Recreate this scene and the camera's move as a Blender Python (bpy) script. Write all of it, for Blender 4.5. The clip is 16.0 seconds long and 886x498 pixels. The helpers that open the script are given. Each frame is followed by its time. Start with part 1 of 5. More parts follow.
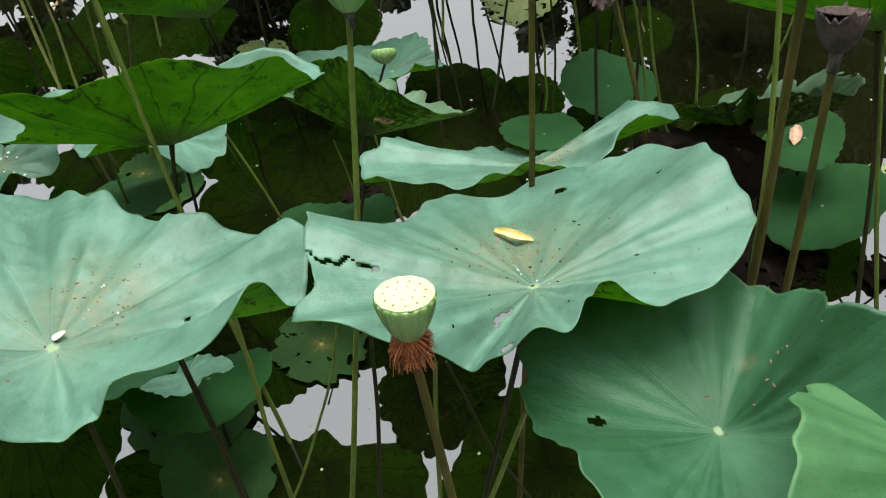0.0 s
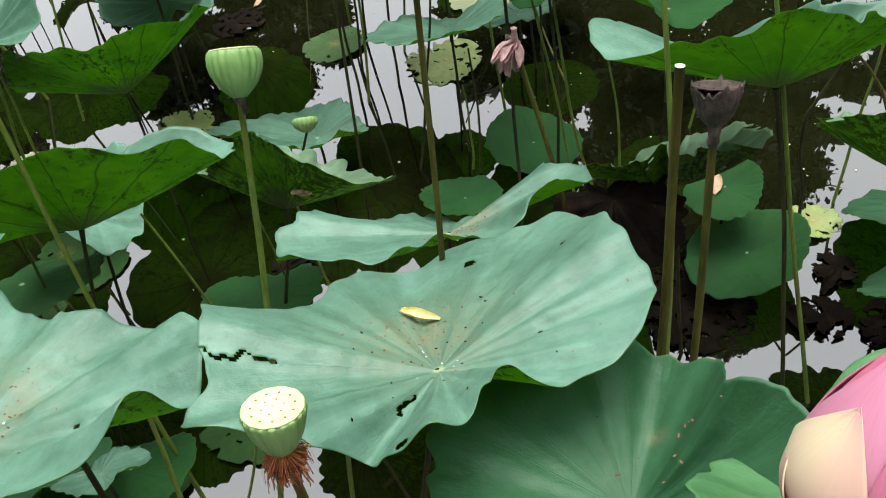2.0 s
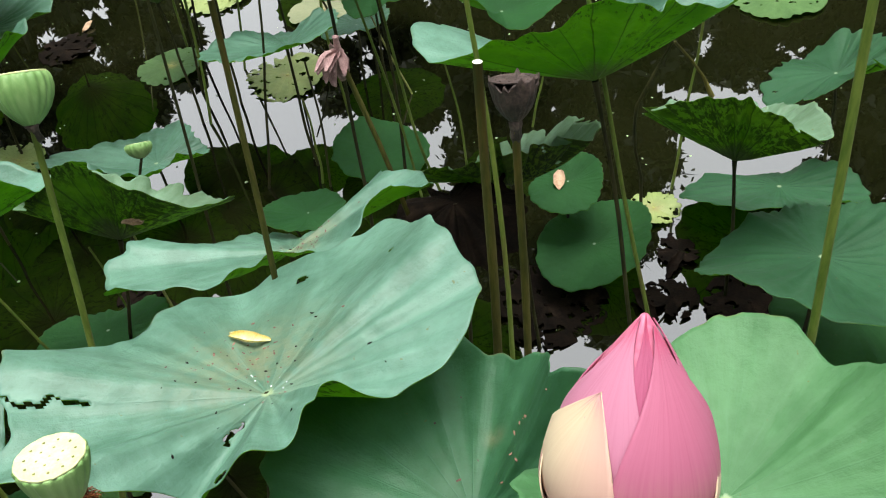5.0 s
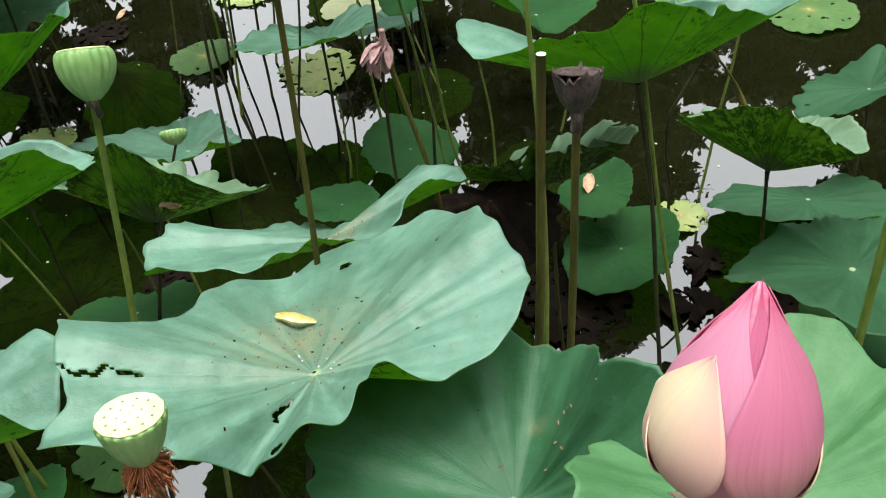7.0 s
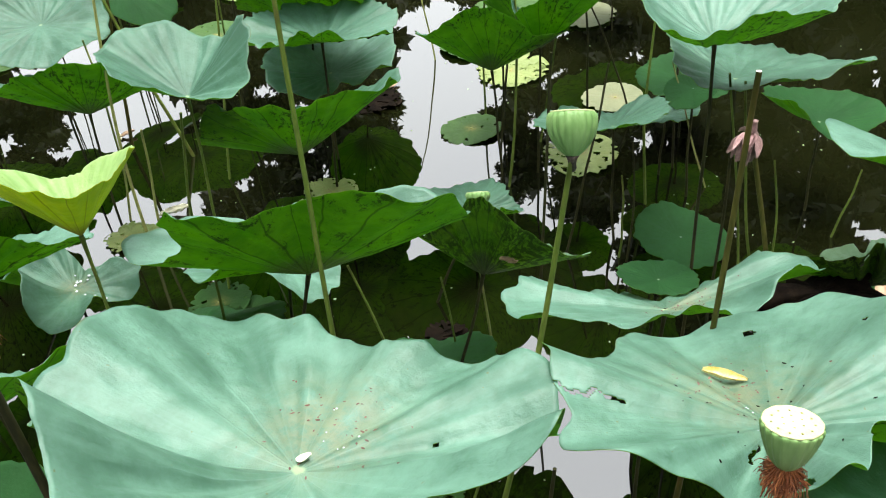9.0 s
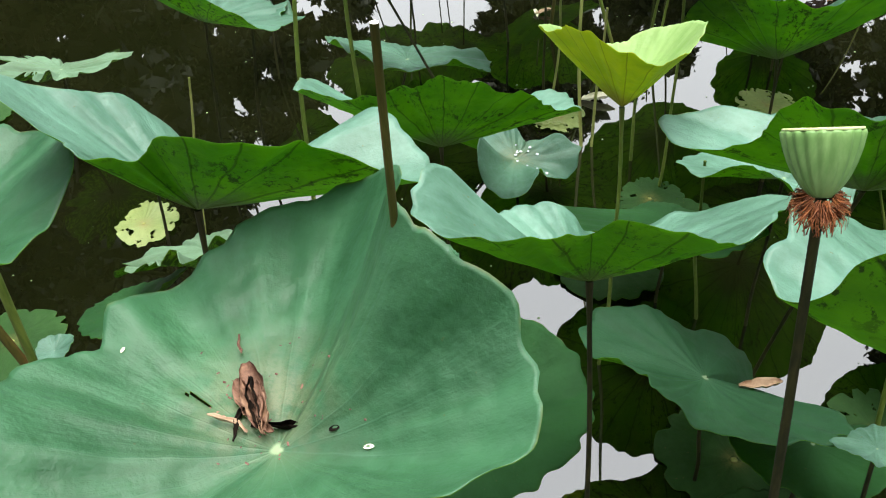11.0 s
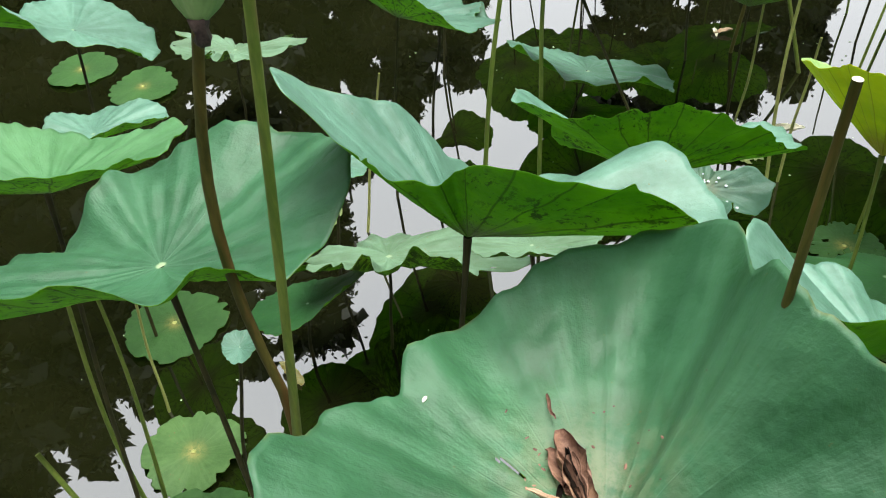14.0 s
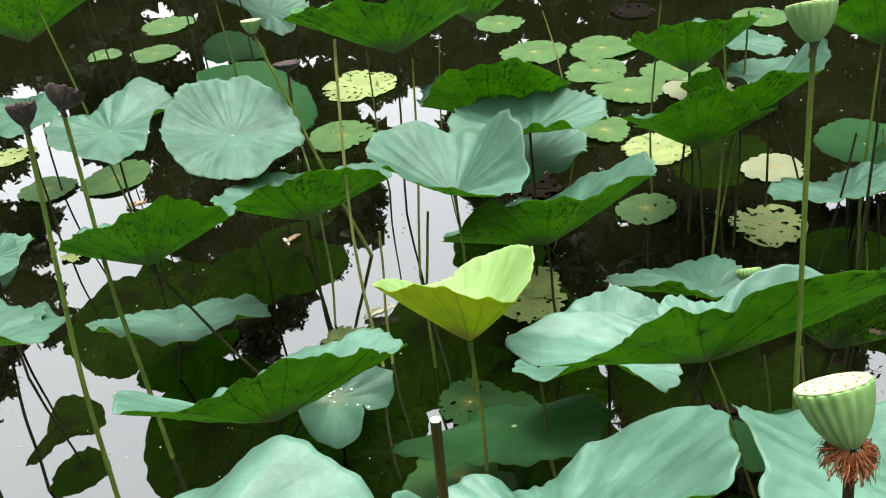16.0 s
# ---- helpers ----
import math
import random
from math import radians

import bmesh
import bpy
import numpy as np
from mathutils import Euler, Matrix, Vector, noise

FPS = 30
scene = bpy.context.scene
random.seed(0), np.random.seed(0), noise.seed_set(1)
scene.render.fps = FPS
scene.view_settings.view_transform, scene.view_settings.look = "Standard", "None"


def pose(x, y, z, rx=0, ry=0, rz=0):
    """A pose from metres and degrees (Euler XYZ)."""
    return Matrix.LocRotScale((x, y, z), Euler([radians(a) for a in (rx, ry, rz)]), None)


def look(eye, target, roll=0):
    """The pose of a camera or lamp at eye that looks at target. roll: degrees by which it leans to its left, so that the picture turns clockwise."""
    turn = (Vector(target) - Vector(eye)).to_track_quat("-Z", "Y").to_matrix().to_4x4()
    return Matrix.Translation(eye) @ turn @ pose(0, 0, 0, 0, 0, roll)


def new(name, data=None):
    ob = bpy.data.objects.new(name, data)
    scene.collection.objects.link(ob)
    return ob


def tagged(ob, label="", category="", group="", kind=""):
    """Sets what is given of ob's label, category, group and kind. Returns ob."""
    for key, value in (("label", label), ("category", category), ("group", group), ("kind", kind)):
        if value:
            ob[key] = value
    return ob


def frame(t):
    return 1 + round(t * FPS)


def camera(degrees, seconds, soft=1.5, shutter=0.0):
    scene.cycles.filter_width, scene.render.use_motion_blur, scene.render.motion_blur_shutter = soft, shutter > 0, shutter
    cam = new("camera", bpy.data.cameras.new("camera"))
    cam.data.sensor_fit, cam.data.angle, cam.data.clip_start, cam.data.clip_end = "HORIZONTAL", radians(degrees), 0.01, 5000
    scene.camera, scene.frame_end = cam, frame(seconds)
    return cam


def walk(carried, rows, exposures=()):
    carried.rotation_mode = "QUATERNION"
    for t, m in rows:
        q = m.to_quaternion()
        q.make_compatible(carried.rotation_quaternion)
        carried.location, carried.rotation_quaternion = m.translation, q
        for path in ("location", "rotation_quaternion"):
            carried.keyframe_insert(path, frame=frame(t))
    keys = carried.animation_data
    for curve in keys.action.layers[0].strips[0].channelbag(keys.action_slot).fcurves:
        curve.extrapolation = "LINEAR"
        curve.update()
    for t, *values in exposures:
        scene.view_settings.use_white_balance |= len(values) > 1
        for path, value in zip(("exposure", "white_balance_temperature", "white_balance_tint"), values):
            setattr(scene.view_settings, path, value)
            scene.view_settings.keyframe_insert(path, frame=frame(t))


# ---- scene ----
cam = camera(52.9, 16.0, soft=1.1)
PATH = [
    (0, (0.221, 0.206, 2.247), (0.065, 1.582, 0.804), -9.9),
    (0.5, (0.244, 0.229, 2.248), (0.074, 1.603, 0.804), -11.4),
    (1, (0.255, 0.24, 2.243), (0.088, 1.617, 0.803), -11.9),
    (1.5, (0.294, 0.26, 2.24), (0.205, 1.672, 0.827), -10.1),
    (2, (0.309, 0.261, 2.251), (0.267, 1.71, 0.873), -9.6),
    (2.5, (0.358, 0.256, 2.255), (0.38, 1.747, 0.921), -9.6),
    (3, (0.392, 0.235, 2.24), (0.569, 1.712, 0.903), -7.2),
    (3.5, (0.391, 0.23, 2.218), (0.634, 1.687, 0.869), -6.0),
    (3.7, (0.394, 0.232, 2.213), (0.634, 1.681, 0.856), -6.1),
    (5.8, (0.379, 0.285, 2.22), (0.613, 1.702, 0.828), -7.4),
    (6, (0.375, 0.283, 2.226), (0.607, 1.704, 0.838), -6.6),
    (6.5, (0.376, 0.271, 2.233), (0.601, 1.705, 0.858), -6.6),
    (7, (0.325, 0.256, 2.215), (0.539, 1.69, 0.837), -5.2),
    (7.5, (0.22, 0.235, 2.225), (0.419, 1.671, 0.848), -4.2),
    (8, (0.082, 0.221, 2.249), (0.266, 1.674, 0.887), -3.7),
    (8.5, (-0.078, 0.196, 2.29), (0.022, 1.734, 1.016), -3.5),
    (9, (-0.211, 0.168, 2.3), (-0.27, 1.759, 1.089), -4.6),
    (9.5, (-0.338, 0.125, 2.318), (-0.582, 1.722, 1.139), -4.2),
    (10, (-0.562, 0.14, 2.315), (-1.051, 1.686, 1.144), -7.1),
    (10.2, (-0.654, 0.175, 2.281), (-1.173, 1.652, 1.036), -8.1),
    (12.3, (-1.23, -0.012, 2.229), (-1.864, 1.306, 0.865), -2.2),
    (12.5, (-1.238, 0.006, 2.238), (-1.878, 1.331, 0.883), -2.2),
    (13, (-1.24, 0.078, 2.27), (-1.899, 1.415, 0.936), -2.8),
    (13.5, (-1.262, 0.109, 2.242), (-1.993, 1.427, 0.926), -3.5),
    (14, (-1.341, 0.134, 2.227), (-2.076, 1.444, 0.906), -4.5),
    (14.5, (-1.417, 0.166, 2.238), (-1.853, 1.589, 0.902), -1.4),
    (15, (-1.38, 0.223, 2.276), (-1.515, 1.769, 1.014), -4.1),
    (15.5, (-1.368, 0.258, 2.338), (-1.39, 1.891, 1.184), -6.0),
    (16, (-1.33, 0.272, 2.38), (-1.286, 1.966, 1.318), -6.9),
]
EXPOSURE = 1.36
WATER_IOR = 2.1
# tree tops in degrees above the pond by direction, fitted to the mirrored sky
SKYLINE = ((-90, 44), (-50, 44), (-43, 41), (-39, 33), (-36, 30), (-33, 31), (-30.5, 29), (-29, 12), (-22, 12), (-20, 33), (-17, 35), (-12, 33), (-8, 30), (-5, 28),
           (-2.5, 18), (3, 18), (4.5, 30), (8, 33), (13, 33), (16, 46), (24, 50), (29, 49), (32, 42), (34, 31), (40, 30), (46, 38), (90, 40))
walk(cam, [(t, look(eye, target, roll)) for t, eye, target, roll in PATH], [(0, EXPOSURE - 0.36), (3.7, EXPOSURE - 0.28), (7, EXPOSURE - 0.2), (9, EXPOSURE), (13, EXPOSURE - 0.02), (16, EXPOSURE)])

# ---- world and sun: bright overcast sky above a ring of trees ----
world = bpy.data.worlds.new("overcast")
scene.world = world
world.use_nodes = True
wn, wl = world.node_tree.nodes, world.node_tree.links
wn.clear()
sky = wn.new("ShaderNodeTexSky")
sky.sky_type = "NISHITA"
sky.sun_disc = False
sky.sun_elevation = radians(80)
sky.sun_rotation = radians(31)
sky.air_density, sky.dust_density, sky.ozone_density = 1.0, 4.0, 1.0
grey = wn.new("ShaderNodeMix")
grey.data_type = "RGBA"
grey.inputs[0].default_value = 0.95
grey.inputs[7].default_value = (9.0, 9.3, 9.5, 1)
wl.new(sky.outputs[0], grey.inputs[6])
bg = wn.new("ShaderNodeBackground")
bg.inputs[1].default_value = 0.17
wout = wn.new("ShaderNodeOutputWorld")
wl.new(grey.outputs[2], bg.inputs[0])
wl.new(bg.outputs[0], wout.inputs[0])

sun_data = bpy.data.lights.new("sun", "SUN")
sun_data.energy, sun_data.angle, sun_data.color = 2.6, radians(38), (1.0, 0.97, 0.90)
sun_lamp = new("sun", sun_data)
sun_lamp.matrix_world = look((0, 0, 20), (-0.09 * 10, -0.15 * 10, 20 - 10))


# ---- materials ----
class Mat:
    """A small builder for node materials."""

    def __init__(self, name):
        self.m = bpy.data.materials.new(name)
        self.m.use_nodes = True
        self.t = self.m.node_tree
        self.n, self.l = self.t.nodes, self.t.links
        self.n.clear()
        self.out = self.n.new("ShaderNodeOutputMaterial")

    def put(self, kind, **inputs):
        node = self.n.new(kind)
        for key, value in inputs.items():
            self.set(node, key, value)
        return node

    def set(self, node, key, value):
        slot = node.inputs[int(key[1:])] if key[0] == "i" and key[1:].isdigit() else node.inputs[key.replace("_", " ")]
        if isinstance(value, bpy.types.NodeSocket):
            self.l.new(value, slot)
        else:
            slot.default_value = value

    def math(self, op, a, b=0.0, c=0.0, clamp=False):
        node = self.n.new("ShaderNodeMath")
        node.operation, node.use_clamp = op, clamp
        for k, v in enumerate((a, b, c)):
            self.set(node, f"i{k}", v)
        return node.outputs[0]

    def mix(self, f, a, b, mode="MIX"):
        node = self.n.new("ShaderNodeMix")
        node.data_type, node.blend_type = "RGBA", mode
        self.set(node, "i0", f), self.set(node, "i6", a), self.set(node, "i7", b)
        return node.outputs[2]

    def ramp(self, f, lo, hi):
        node = self.n.new("ShaderNodeMapRange")
        node.interpolation_type = "SMOOTHSTEP"
        self.set(node, "i0", f), self.set(node, "i1", lo), self.set(node, "i2", hi)
        return node.outputs[0]

    def coord(self):
        return self.put("ShaderNodeTexCoord").outputs["Object"]

    def noise(self, scale, detail=4.0, rough=0.55, vec=None, dist=0.0):
        node = self.put("ShaderNodeTexNoise", Scale=scale, Detail=detail, Roughness=rough, Distortion=dist)
        self.set(node, "Vector", self.coord() if vec is None else vec)
        return node.outputs["Fac"]

    def bump(self, height, strength=0.3, distance=0.002, base=None):
        node = self.put("ShaderNodeBump", Strength=strength, Distance=distance, Height=height)
        if base is not None:
            self.set(node, "Normal", base)
        return node.outputs[0]

    def rand(self):
        return self.put("ShaderNodeObjectInfo").outputs["Random"]

    def done(self, shader):
        self.l.new(shader, self.out.inputs[0])
        return self.m


def rgb(r, g, b):
    return (r, g, b, 1.0)


def leaf_top(name, light, dark, stain, gloss=0.42, thin=0.28, veins=0.5, bloom=0.38, specks=0.0, spec=0.5):
    """Upper side of a lotus leaf: waxy bloom, radial veins, mottling, debris stains round the hub."""
    k = Mat(name)
    uv = k.put("ShaderNodeUVMap").outputs[0]
    sep = k.put("ShaderNodeSeparateXYZ", Vector=uv)
    u, v = sep.outputs[0], sep.outputs[1]
    big = k.noise(6.0, 3.0)
    fine = k.noise(45.0, 5.0, 0.65)
    base = k.mix(k.ramp(k.math("ADD", k.math("MULTIPLY", big, 0.65), k.math("MULTIPLY", fine, 0.35)), 0.36, 0.66), rgb(*dark), rgb(*light))
    # streaks of bloom that run out from the hub
    streak_at = k.put("ShaderNodeCombineXYZ", X=k.math("MULTIPLY", u, 60.0), Y=k.math("MULTIPLY", v, 2.2), Z=k.rand()).outputs[0]
    streak = k.noise(1.0, 4.0, 0.6, streak_at)
    base = k.mix(k.math("MULTIPLY", k.math("MULTIPLY", k.ramp(streak, 0.42, 0.72), k.ramp(v, 0.03, 0.4)), bloom), base, rgb(*[min(1.0, c * 1.35 + 0.03) for c in light]))
    # main veins
    wob = k.math("ADD", k.math("MULTIPLY", u, 21.0), k.math("MULTIPLY", k.noise(7.0, 2.0), 0.35))
    d = k.math("MULTIPLY", k.math("ABSOLUTE", k.math("SUBTRACT", k.math("FRACT", wob), 0.5)), v)
    vein = k.math("MULTIPLY", k.math("SUBTRACT", 1.0, k.ramp(d, 0.001, 0.018)), k.math("SUBTRACT", 1.0, k.ramp(v, 0.25, 0.9)))
    base = k.mix(k.math("MULTIPLY", vein, veins), base, rgb(*[min(1.0, c * 1.5 + 0.04) for c in light]))
    # pale hub
    base = k.mix(k.math("SUBTRACT", 1.0, k.ramp(v, 0.016, 0.034)), base, rgb(0.27, 0.37, 0.20))
    # debris
    dirt = k.put("ShaderNodeAttribute")
    dirt.attribute_name = "dirt"
    patch = k.math("MULTIPLY", dirt.outputs["Fac"], k.ramp(k.noise(34.0, 6.0, 0.75), 0.34, 0.60))
    base = k.mix(k.math("MULTIPLY", patch, 0.75), base, rgb(*stain))
    # small brown flecks
    fleck = k.ramp(k.noise(90.0, 2.0, 0.5), 0.735 - specks, 0.79 - specks)
    base = k.mix(k.math("MULTIPLY", fleck, 0.8), base, rgb(0.10, 0.075, 0.03))
    # thin browned margin
    edge = k.math("MULTIPLY", k.ramp(v, 0.990, 1.0), k.ramp(k.noise(14.0, 3.0), 0.50, 0.64))
    base = k.mix(k.math("MULTIPLY", edge, 0.5), base, rgb(0.17, 0.16, 0.05))
    rough = k.math("ADD", gloss, k.math("MULTIPLY", k.noise(20.0, 3.0), 0.2))
    relief = k.math("ADD", k.math("MULTIPLY", vein, 0.07), k.math("ADD", k.math("MULTIPLY", k.math("MULTIPLY", streak, k.ramp(v, 0.1, 0.8)), 0.7), k.math("MULTIPLY", fine, 0.55)))
    crumple = k.noise(17.0, 3.0, 0.5)
    nor = k.bump(crumple, 0.3, 0.012, k.bump(relief, 0.7, 0.006))
    skin = k.put("ShaderNodeBsdfPrincipled", Base_Color=base, Roughness=rough, Normal=nor)
    skin.inputs["Specular IOR Level"].default_value = spec
    glow = k.put("ShaderNodeBsdfTranslucent", Color=k.mix(0.7, base, rgb(0.26, 0.62, 0.05)), Normal=nor)
    both = k.put("ShaderNodeMixShader", i0=thin, i1=skin.outputs[0], i2=glow.outputs[0])
    return k.done(both.outputs[0])


def leaf_under(name, light, dark, thin=0.62, rot=0.0):
    """Underside: fresher green, lit through from above, raised veins, brown rot, and shade painted round the hub."""
    k = Mat(name)
    uv = k.put("ShaderNodeUVMap").outputs[0]
    sep = k.put("ShaderNodeSeparateXYZ", Vector=uv)
    u, v = sep.outputs[0], sep.outputs[1]
    base = k.mix(k.ramp(k.noise(9.0, 5.0, 0.6), 0.35, 0.65), rgb(*dark), rgb(*light))
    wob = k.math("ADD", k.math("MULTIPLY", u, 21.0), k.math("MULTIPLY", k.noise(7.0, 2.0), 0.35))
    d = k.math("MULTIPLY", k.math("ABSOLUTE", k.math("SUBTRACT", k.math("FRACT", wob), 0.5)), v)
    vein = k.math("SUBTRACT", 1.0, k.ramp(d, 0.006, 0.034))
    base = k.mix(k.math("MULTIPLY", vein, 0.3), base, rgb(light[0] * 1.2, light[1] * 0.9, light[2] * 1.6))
    spots_at = k.put("ShaderNodeCombineXYZ", X=k.math("MULTIPLY", u, 66.0), Y=k.math("MULTIPLY", v, 9.0), Z=k.rand()).outputs[0]
    spots = k.math("MULTIPLY", k.ramp(k.noise(1.4, 6.0, 0.75, spots_at), 0.545 - rot, 0.63 - rot), k.ramp(k.noise(5.0, 3.0), 0.40 - rot, 0.58 - rot))
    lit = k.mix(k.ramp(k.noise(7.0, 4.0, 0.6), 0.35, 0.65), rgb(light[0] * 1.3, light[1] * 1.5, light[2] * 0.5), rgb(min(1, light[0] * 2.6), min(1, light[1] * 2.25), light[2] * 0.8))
    # ribs dim the glow and merge at the hub into its painted shade
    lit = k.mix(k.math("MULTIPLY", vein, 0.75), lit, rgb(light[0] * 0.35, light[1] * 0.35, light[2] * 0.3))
    base = k.mix(k.math("MULTIPLY", spots, 0.8), base, rgb(0.035, 0.04, 0.012))
    # shade of the leaf's funnel painted in: darker, less see-through at the hub
    hub_shade_fade = k.ramp(k.math("ADD", v, k.math("MULTIPLY", k.math("SUBTRACT", k.noise(12.0, 3.0), 0.5), 0.35)), 0.16, 0.46)
    base = k.mix(k.math("MULTIPLY", k.math("SUBTRACT", 1.0, hub_shade_fade), 0.65), base, rgb(light[0] * 0.42, light[1] * 0.30, light[2] * 0.8))
    nor = k.bump(k.math("ADD", k.math("MULTIPLY", vein, 0.7), k.noise(60.0, 4.0)), 0.7, 0.004)
    skin = k.put("ShaderNodeBsdfPrincipled", Base_Color=base, Roughness=0.6, Normal=nor)
    skin.inputs["Specular IOR Level"].default_value = 0.3
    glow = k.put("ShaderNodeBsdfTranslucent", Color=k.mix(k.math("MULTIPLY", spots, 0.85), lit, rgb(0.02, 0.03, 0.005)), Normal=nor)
    through_light = k.math("MULTIPLY", k.math("ADD", 0.2, k.math("MULTIPLY", hub_shade_fade, 0.8)), thin)
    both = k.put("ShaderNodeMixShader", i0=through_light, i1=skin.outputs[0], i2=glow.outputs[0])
    return k.done(both.outputs[0])


def plain(name, a, b, scale=30.0, rough=0.55, bump=0.3, dist=0.002, stretch=None, spec=0.4, third=None, thin=0.0):
    """A two-tone surface with grain at two scales."""
    k = Mat(name)
    at = k.coord()
    if stretch:
        node = k.put("ShaderNodeMapping", Vector=at, Scale=stretch)
        at = node.outputs[0]
    n1, n2 = k.noise(scale, 5.0, 0.6, at), k.noise(scale * 5, 3.0, 0.6, at)
    both = k.math("ADD", k.math("MULTIPLY", n1, 0.6), k.math("MULTIPLY", n2, 0.4))
    col = k.mix(k.ramp(both, 0.38, 0.62), rgb(*a), rgb(*b))
    if third:
        col = k.mix(k.ramp(k.noise(scale * 0.4, 5.0, 0.65, at), 0.55, 0.68), col, rgb(*third))
    nor = k.bump(both, bump, dist)
    skin = k.put("ShaderNodeBsdfPrincipled", Base_Color=col, Roughness=rough, Normal=nor)
    skin.inputs["Specular IOR Level"].default_value = spec
    if thin <= 0:
        return k.done(skin.outputs[0])
    glow = k.put("ShaderNodeBsdfTranslucent", Color=col, Normal=nor)
    return k.done(k.put("ShaderNodeMixShader", i0=thin, i1=skin.outputs[0], i2=glow.outputs[0]).outputs[0])


def water_material():
    """Still, murky pond water: dark silt below, mirror above."""
    k = Mat("pond water")
    ripple = k.math("ADD", k.math("MULTIPLY", k.noise(2.5, 2.0), 0.7), k.math("MULTIPLY", k.noise(14.0, 2.0), 0.06))
    nor = k.bump(ripple, 0.06, 0.01)
    silt = k.mix(k.ramp(k.noise(1.6, 5.0), 0.4, 0.62), rgb(0.0044, 0.0053, 0.0014), rgb(0.0062, 0.0071, 0.0021))
    dark = k.put("ShaderNodeBsdfDiffuse", Color=silt)
    shine = k.put("ShaderNodeBsdfGlossy", Color=rgb(1, 1, 1), Roughness=0.01, Normal=nor)
    edge = k.put("ShaderNodeFresnel", IOR=WATER_IOR, Normal=nor)
    return k.done(k.put("ShaderNodeMixShader", i0=edge.outputs[0], i1=dark.outputs[0], i2=shine.outputs[0]).outputs[0])


STAIN = (0.185, 0.200, 0.115)
M_TOP = leaf_top("lotus leaf top", (0.118, 0.244, 0.180), (0.054, 0.134, 0.090), STAIN, 0.36, veins=0.16, bloom=0.26, spec=0.45, specks=0.015)
M_TOP_DULL = leaf_top("lotus leaf top dull", (0.078, 0.178, 0.122), (0.037, 0.097, 0.062), STAIN, 0.40, veins=0.12, bloom=0.3, spec=0.38, specks=0.02)
# deeper green carries the shade cast by leaves overhead
M_TOP_DEEP_SHADE = leaf_top("lotus leaf top deep shade", (0.042, 0.132, 0.066), (0.022, 0.084, 0.036), STAIN, 0.42, veins=0.14, bloom=0.12, spec=0.32)
# leaves among the stalks: their dimness is mixed in as colour, not cast
M_TOP_DIM = leaf_top("lotus leaf top dimmed by shade", (0.026, 0.086, 0.040), (0.014, 0.054, 0.023), STAIN, 0.5, veins=0.10, bloom=0.12, spec=0.16, specks=0.02)
# M_TOP darkened: shade on the steep, covered leaves painted into the green
M_TOP_HALF_SHADE = leaf_top("lotus leaf top half shaded", (0.041, 0.130, 0.062), (0.018, 0.070, 0.030), STAIN, 0.38, veins=0.2, bloom=0.28, spec=0.34)
# shade under the canopy is put into this green
M_TOP_SHADE = leaf_top("low lotus leaf top in shade", (0.019, 0.074, 0.022), (0.011, 0.046, 0.014), STAIN, 0.55, veins=0.06, bloom=0.06, spec=0.10, specks=0.02)
M_TOP_FRESH = leaf_top("lotus leaf top fresh", (0.078, 0.200, 0.082), (0.044, 0.134, 0.048), STAIN, 0.46, bloom=0.25, veins=0.08, spec=0.3)
M_TOP_YOUNG = leaf_top("young leaf top", (0.300, 0.440, 0.160), (0.200, 0.340, 0.100), STAIN, 0.5, thin=0.35, veins=0.15)
M_TOP_WORN = leaf_top("worn leaf top", (0.120, 0.220, 0.130), (0.065, 0.125, 0.062), (0.20, 0.13, 0.07), 0.55, specks=0.06, veins=0.15)
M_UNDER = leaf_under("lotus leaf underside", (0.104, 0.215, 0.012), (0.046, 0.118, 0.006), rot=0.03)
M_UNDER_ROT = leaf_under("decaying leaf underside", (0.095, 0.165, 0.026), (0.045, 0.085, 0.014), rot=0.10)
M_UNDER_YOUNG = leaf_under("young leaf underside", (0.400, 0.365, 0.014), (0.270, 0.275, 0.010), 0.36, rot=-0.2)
M_PAD = leaf_top("floating pad", (0.028, 0.078, 0.018), (0.016, 0.050, 0.011), (0.2, 0.17, 0.05), 0.5, 0.05, 0.10, 0.08, spec=0.14, specks=0.03)
M_PAD_PALE = leaf_top("pale floating pad", (0.060, 0.124, 0.034), (0.036, 0.085, 0.021), (0.3, 0.25, 0.08), 0.5, 0.05, 0.10, 0.2, 0.04, spec=0.2)
M_PAD_EATEN = leaf_top("eaten yellow pad", (0.205, 0.255, 0.075), (0.135, 0.185, 0.045), (0.2, 0.14, 0.05), 0.45, 0.05, 0.3, 0.2, 0.09)
M_PAD_GREY = leaf_top("faded pad", (0.165, 0.180, 0.092), (0.120, 0.138, 0.066), (0.2, 0.14, 0.05), 0.5, 0.05, 0.2, 0.2, 0.05)
# nearly black: deep shade over the rotten leaves is part of this brown
M_DEAD_SHADED = plain("dead leaf", (0.0030, 0.0024, 0.0018), (0.0090, 0.0060, 0.0040), 25.0, 0.8, 0.8, 0.006, spec=0.04, third=(0.018, 0.012, 0.008))
M_DEAD_RUST = plain("rusty dead leaf", (0.075, 0.036, 0.022), (0.165, 0.088, 0.058), 45.0, 0.65, 0.8, 0.004, spec=0.2, third=(0.26, 0.15, 0.09))
M_DEAD_PALE = plain("dry leaf", (0.28, 0.17, 0.10), (0.42, 0.29, 0.19), 30.0, 0.7, 0.6, 0.004, third=(0.15, 0.08, 0.045))
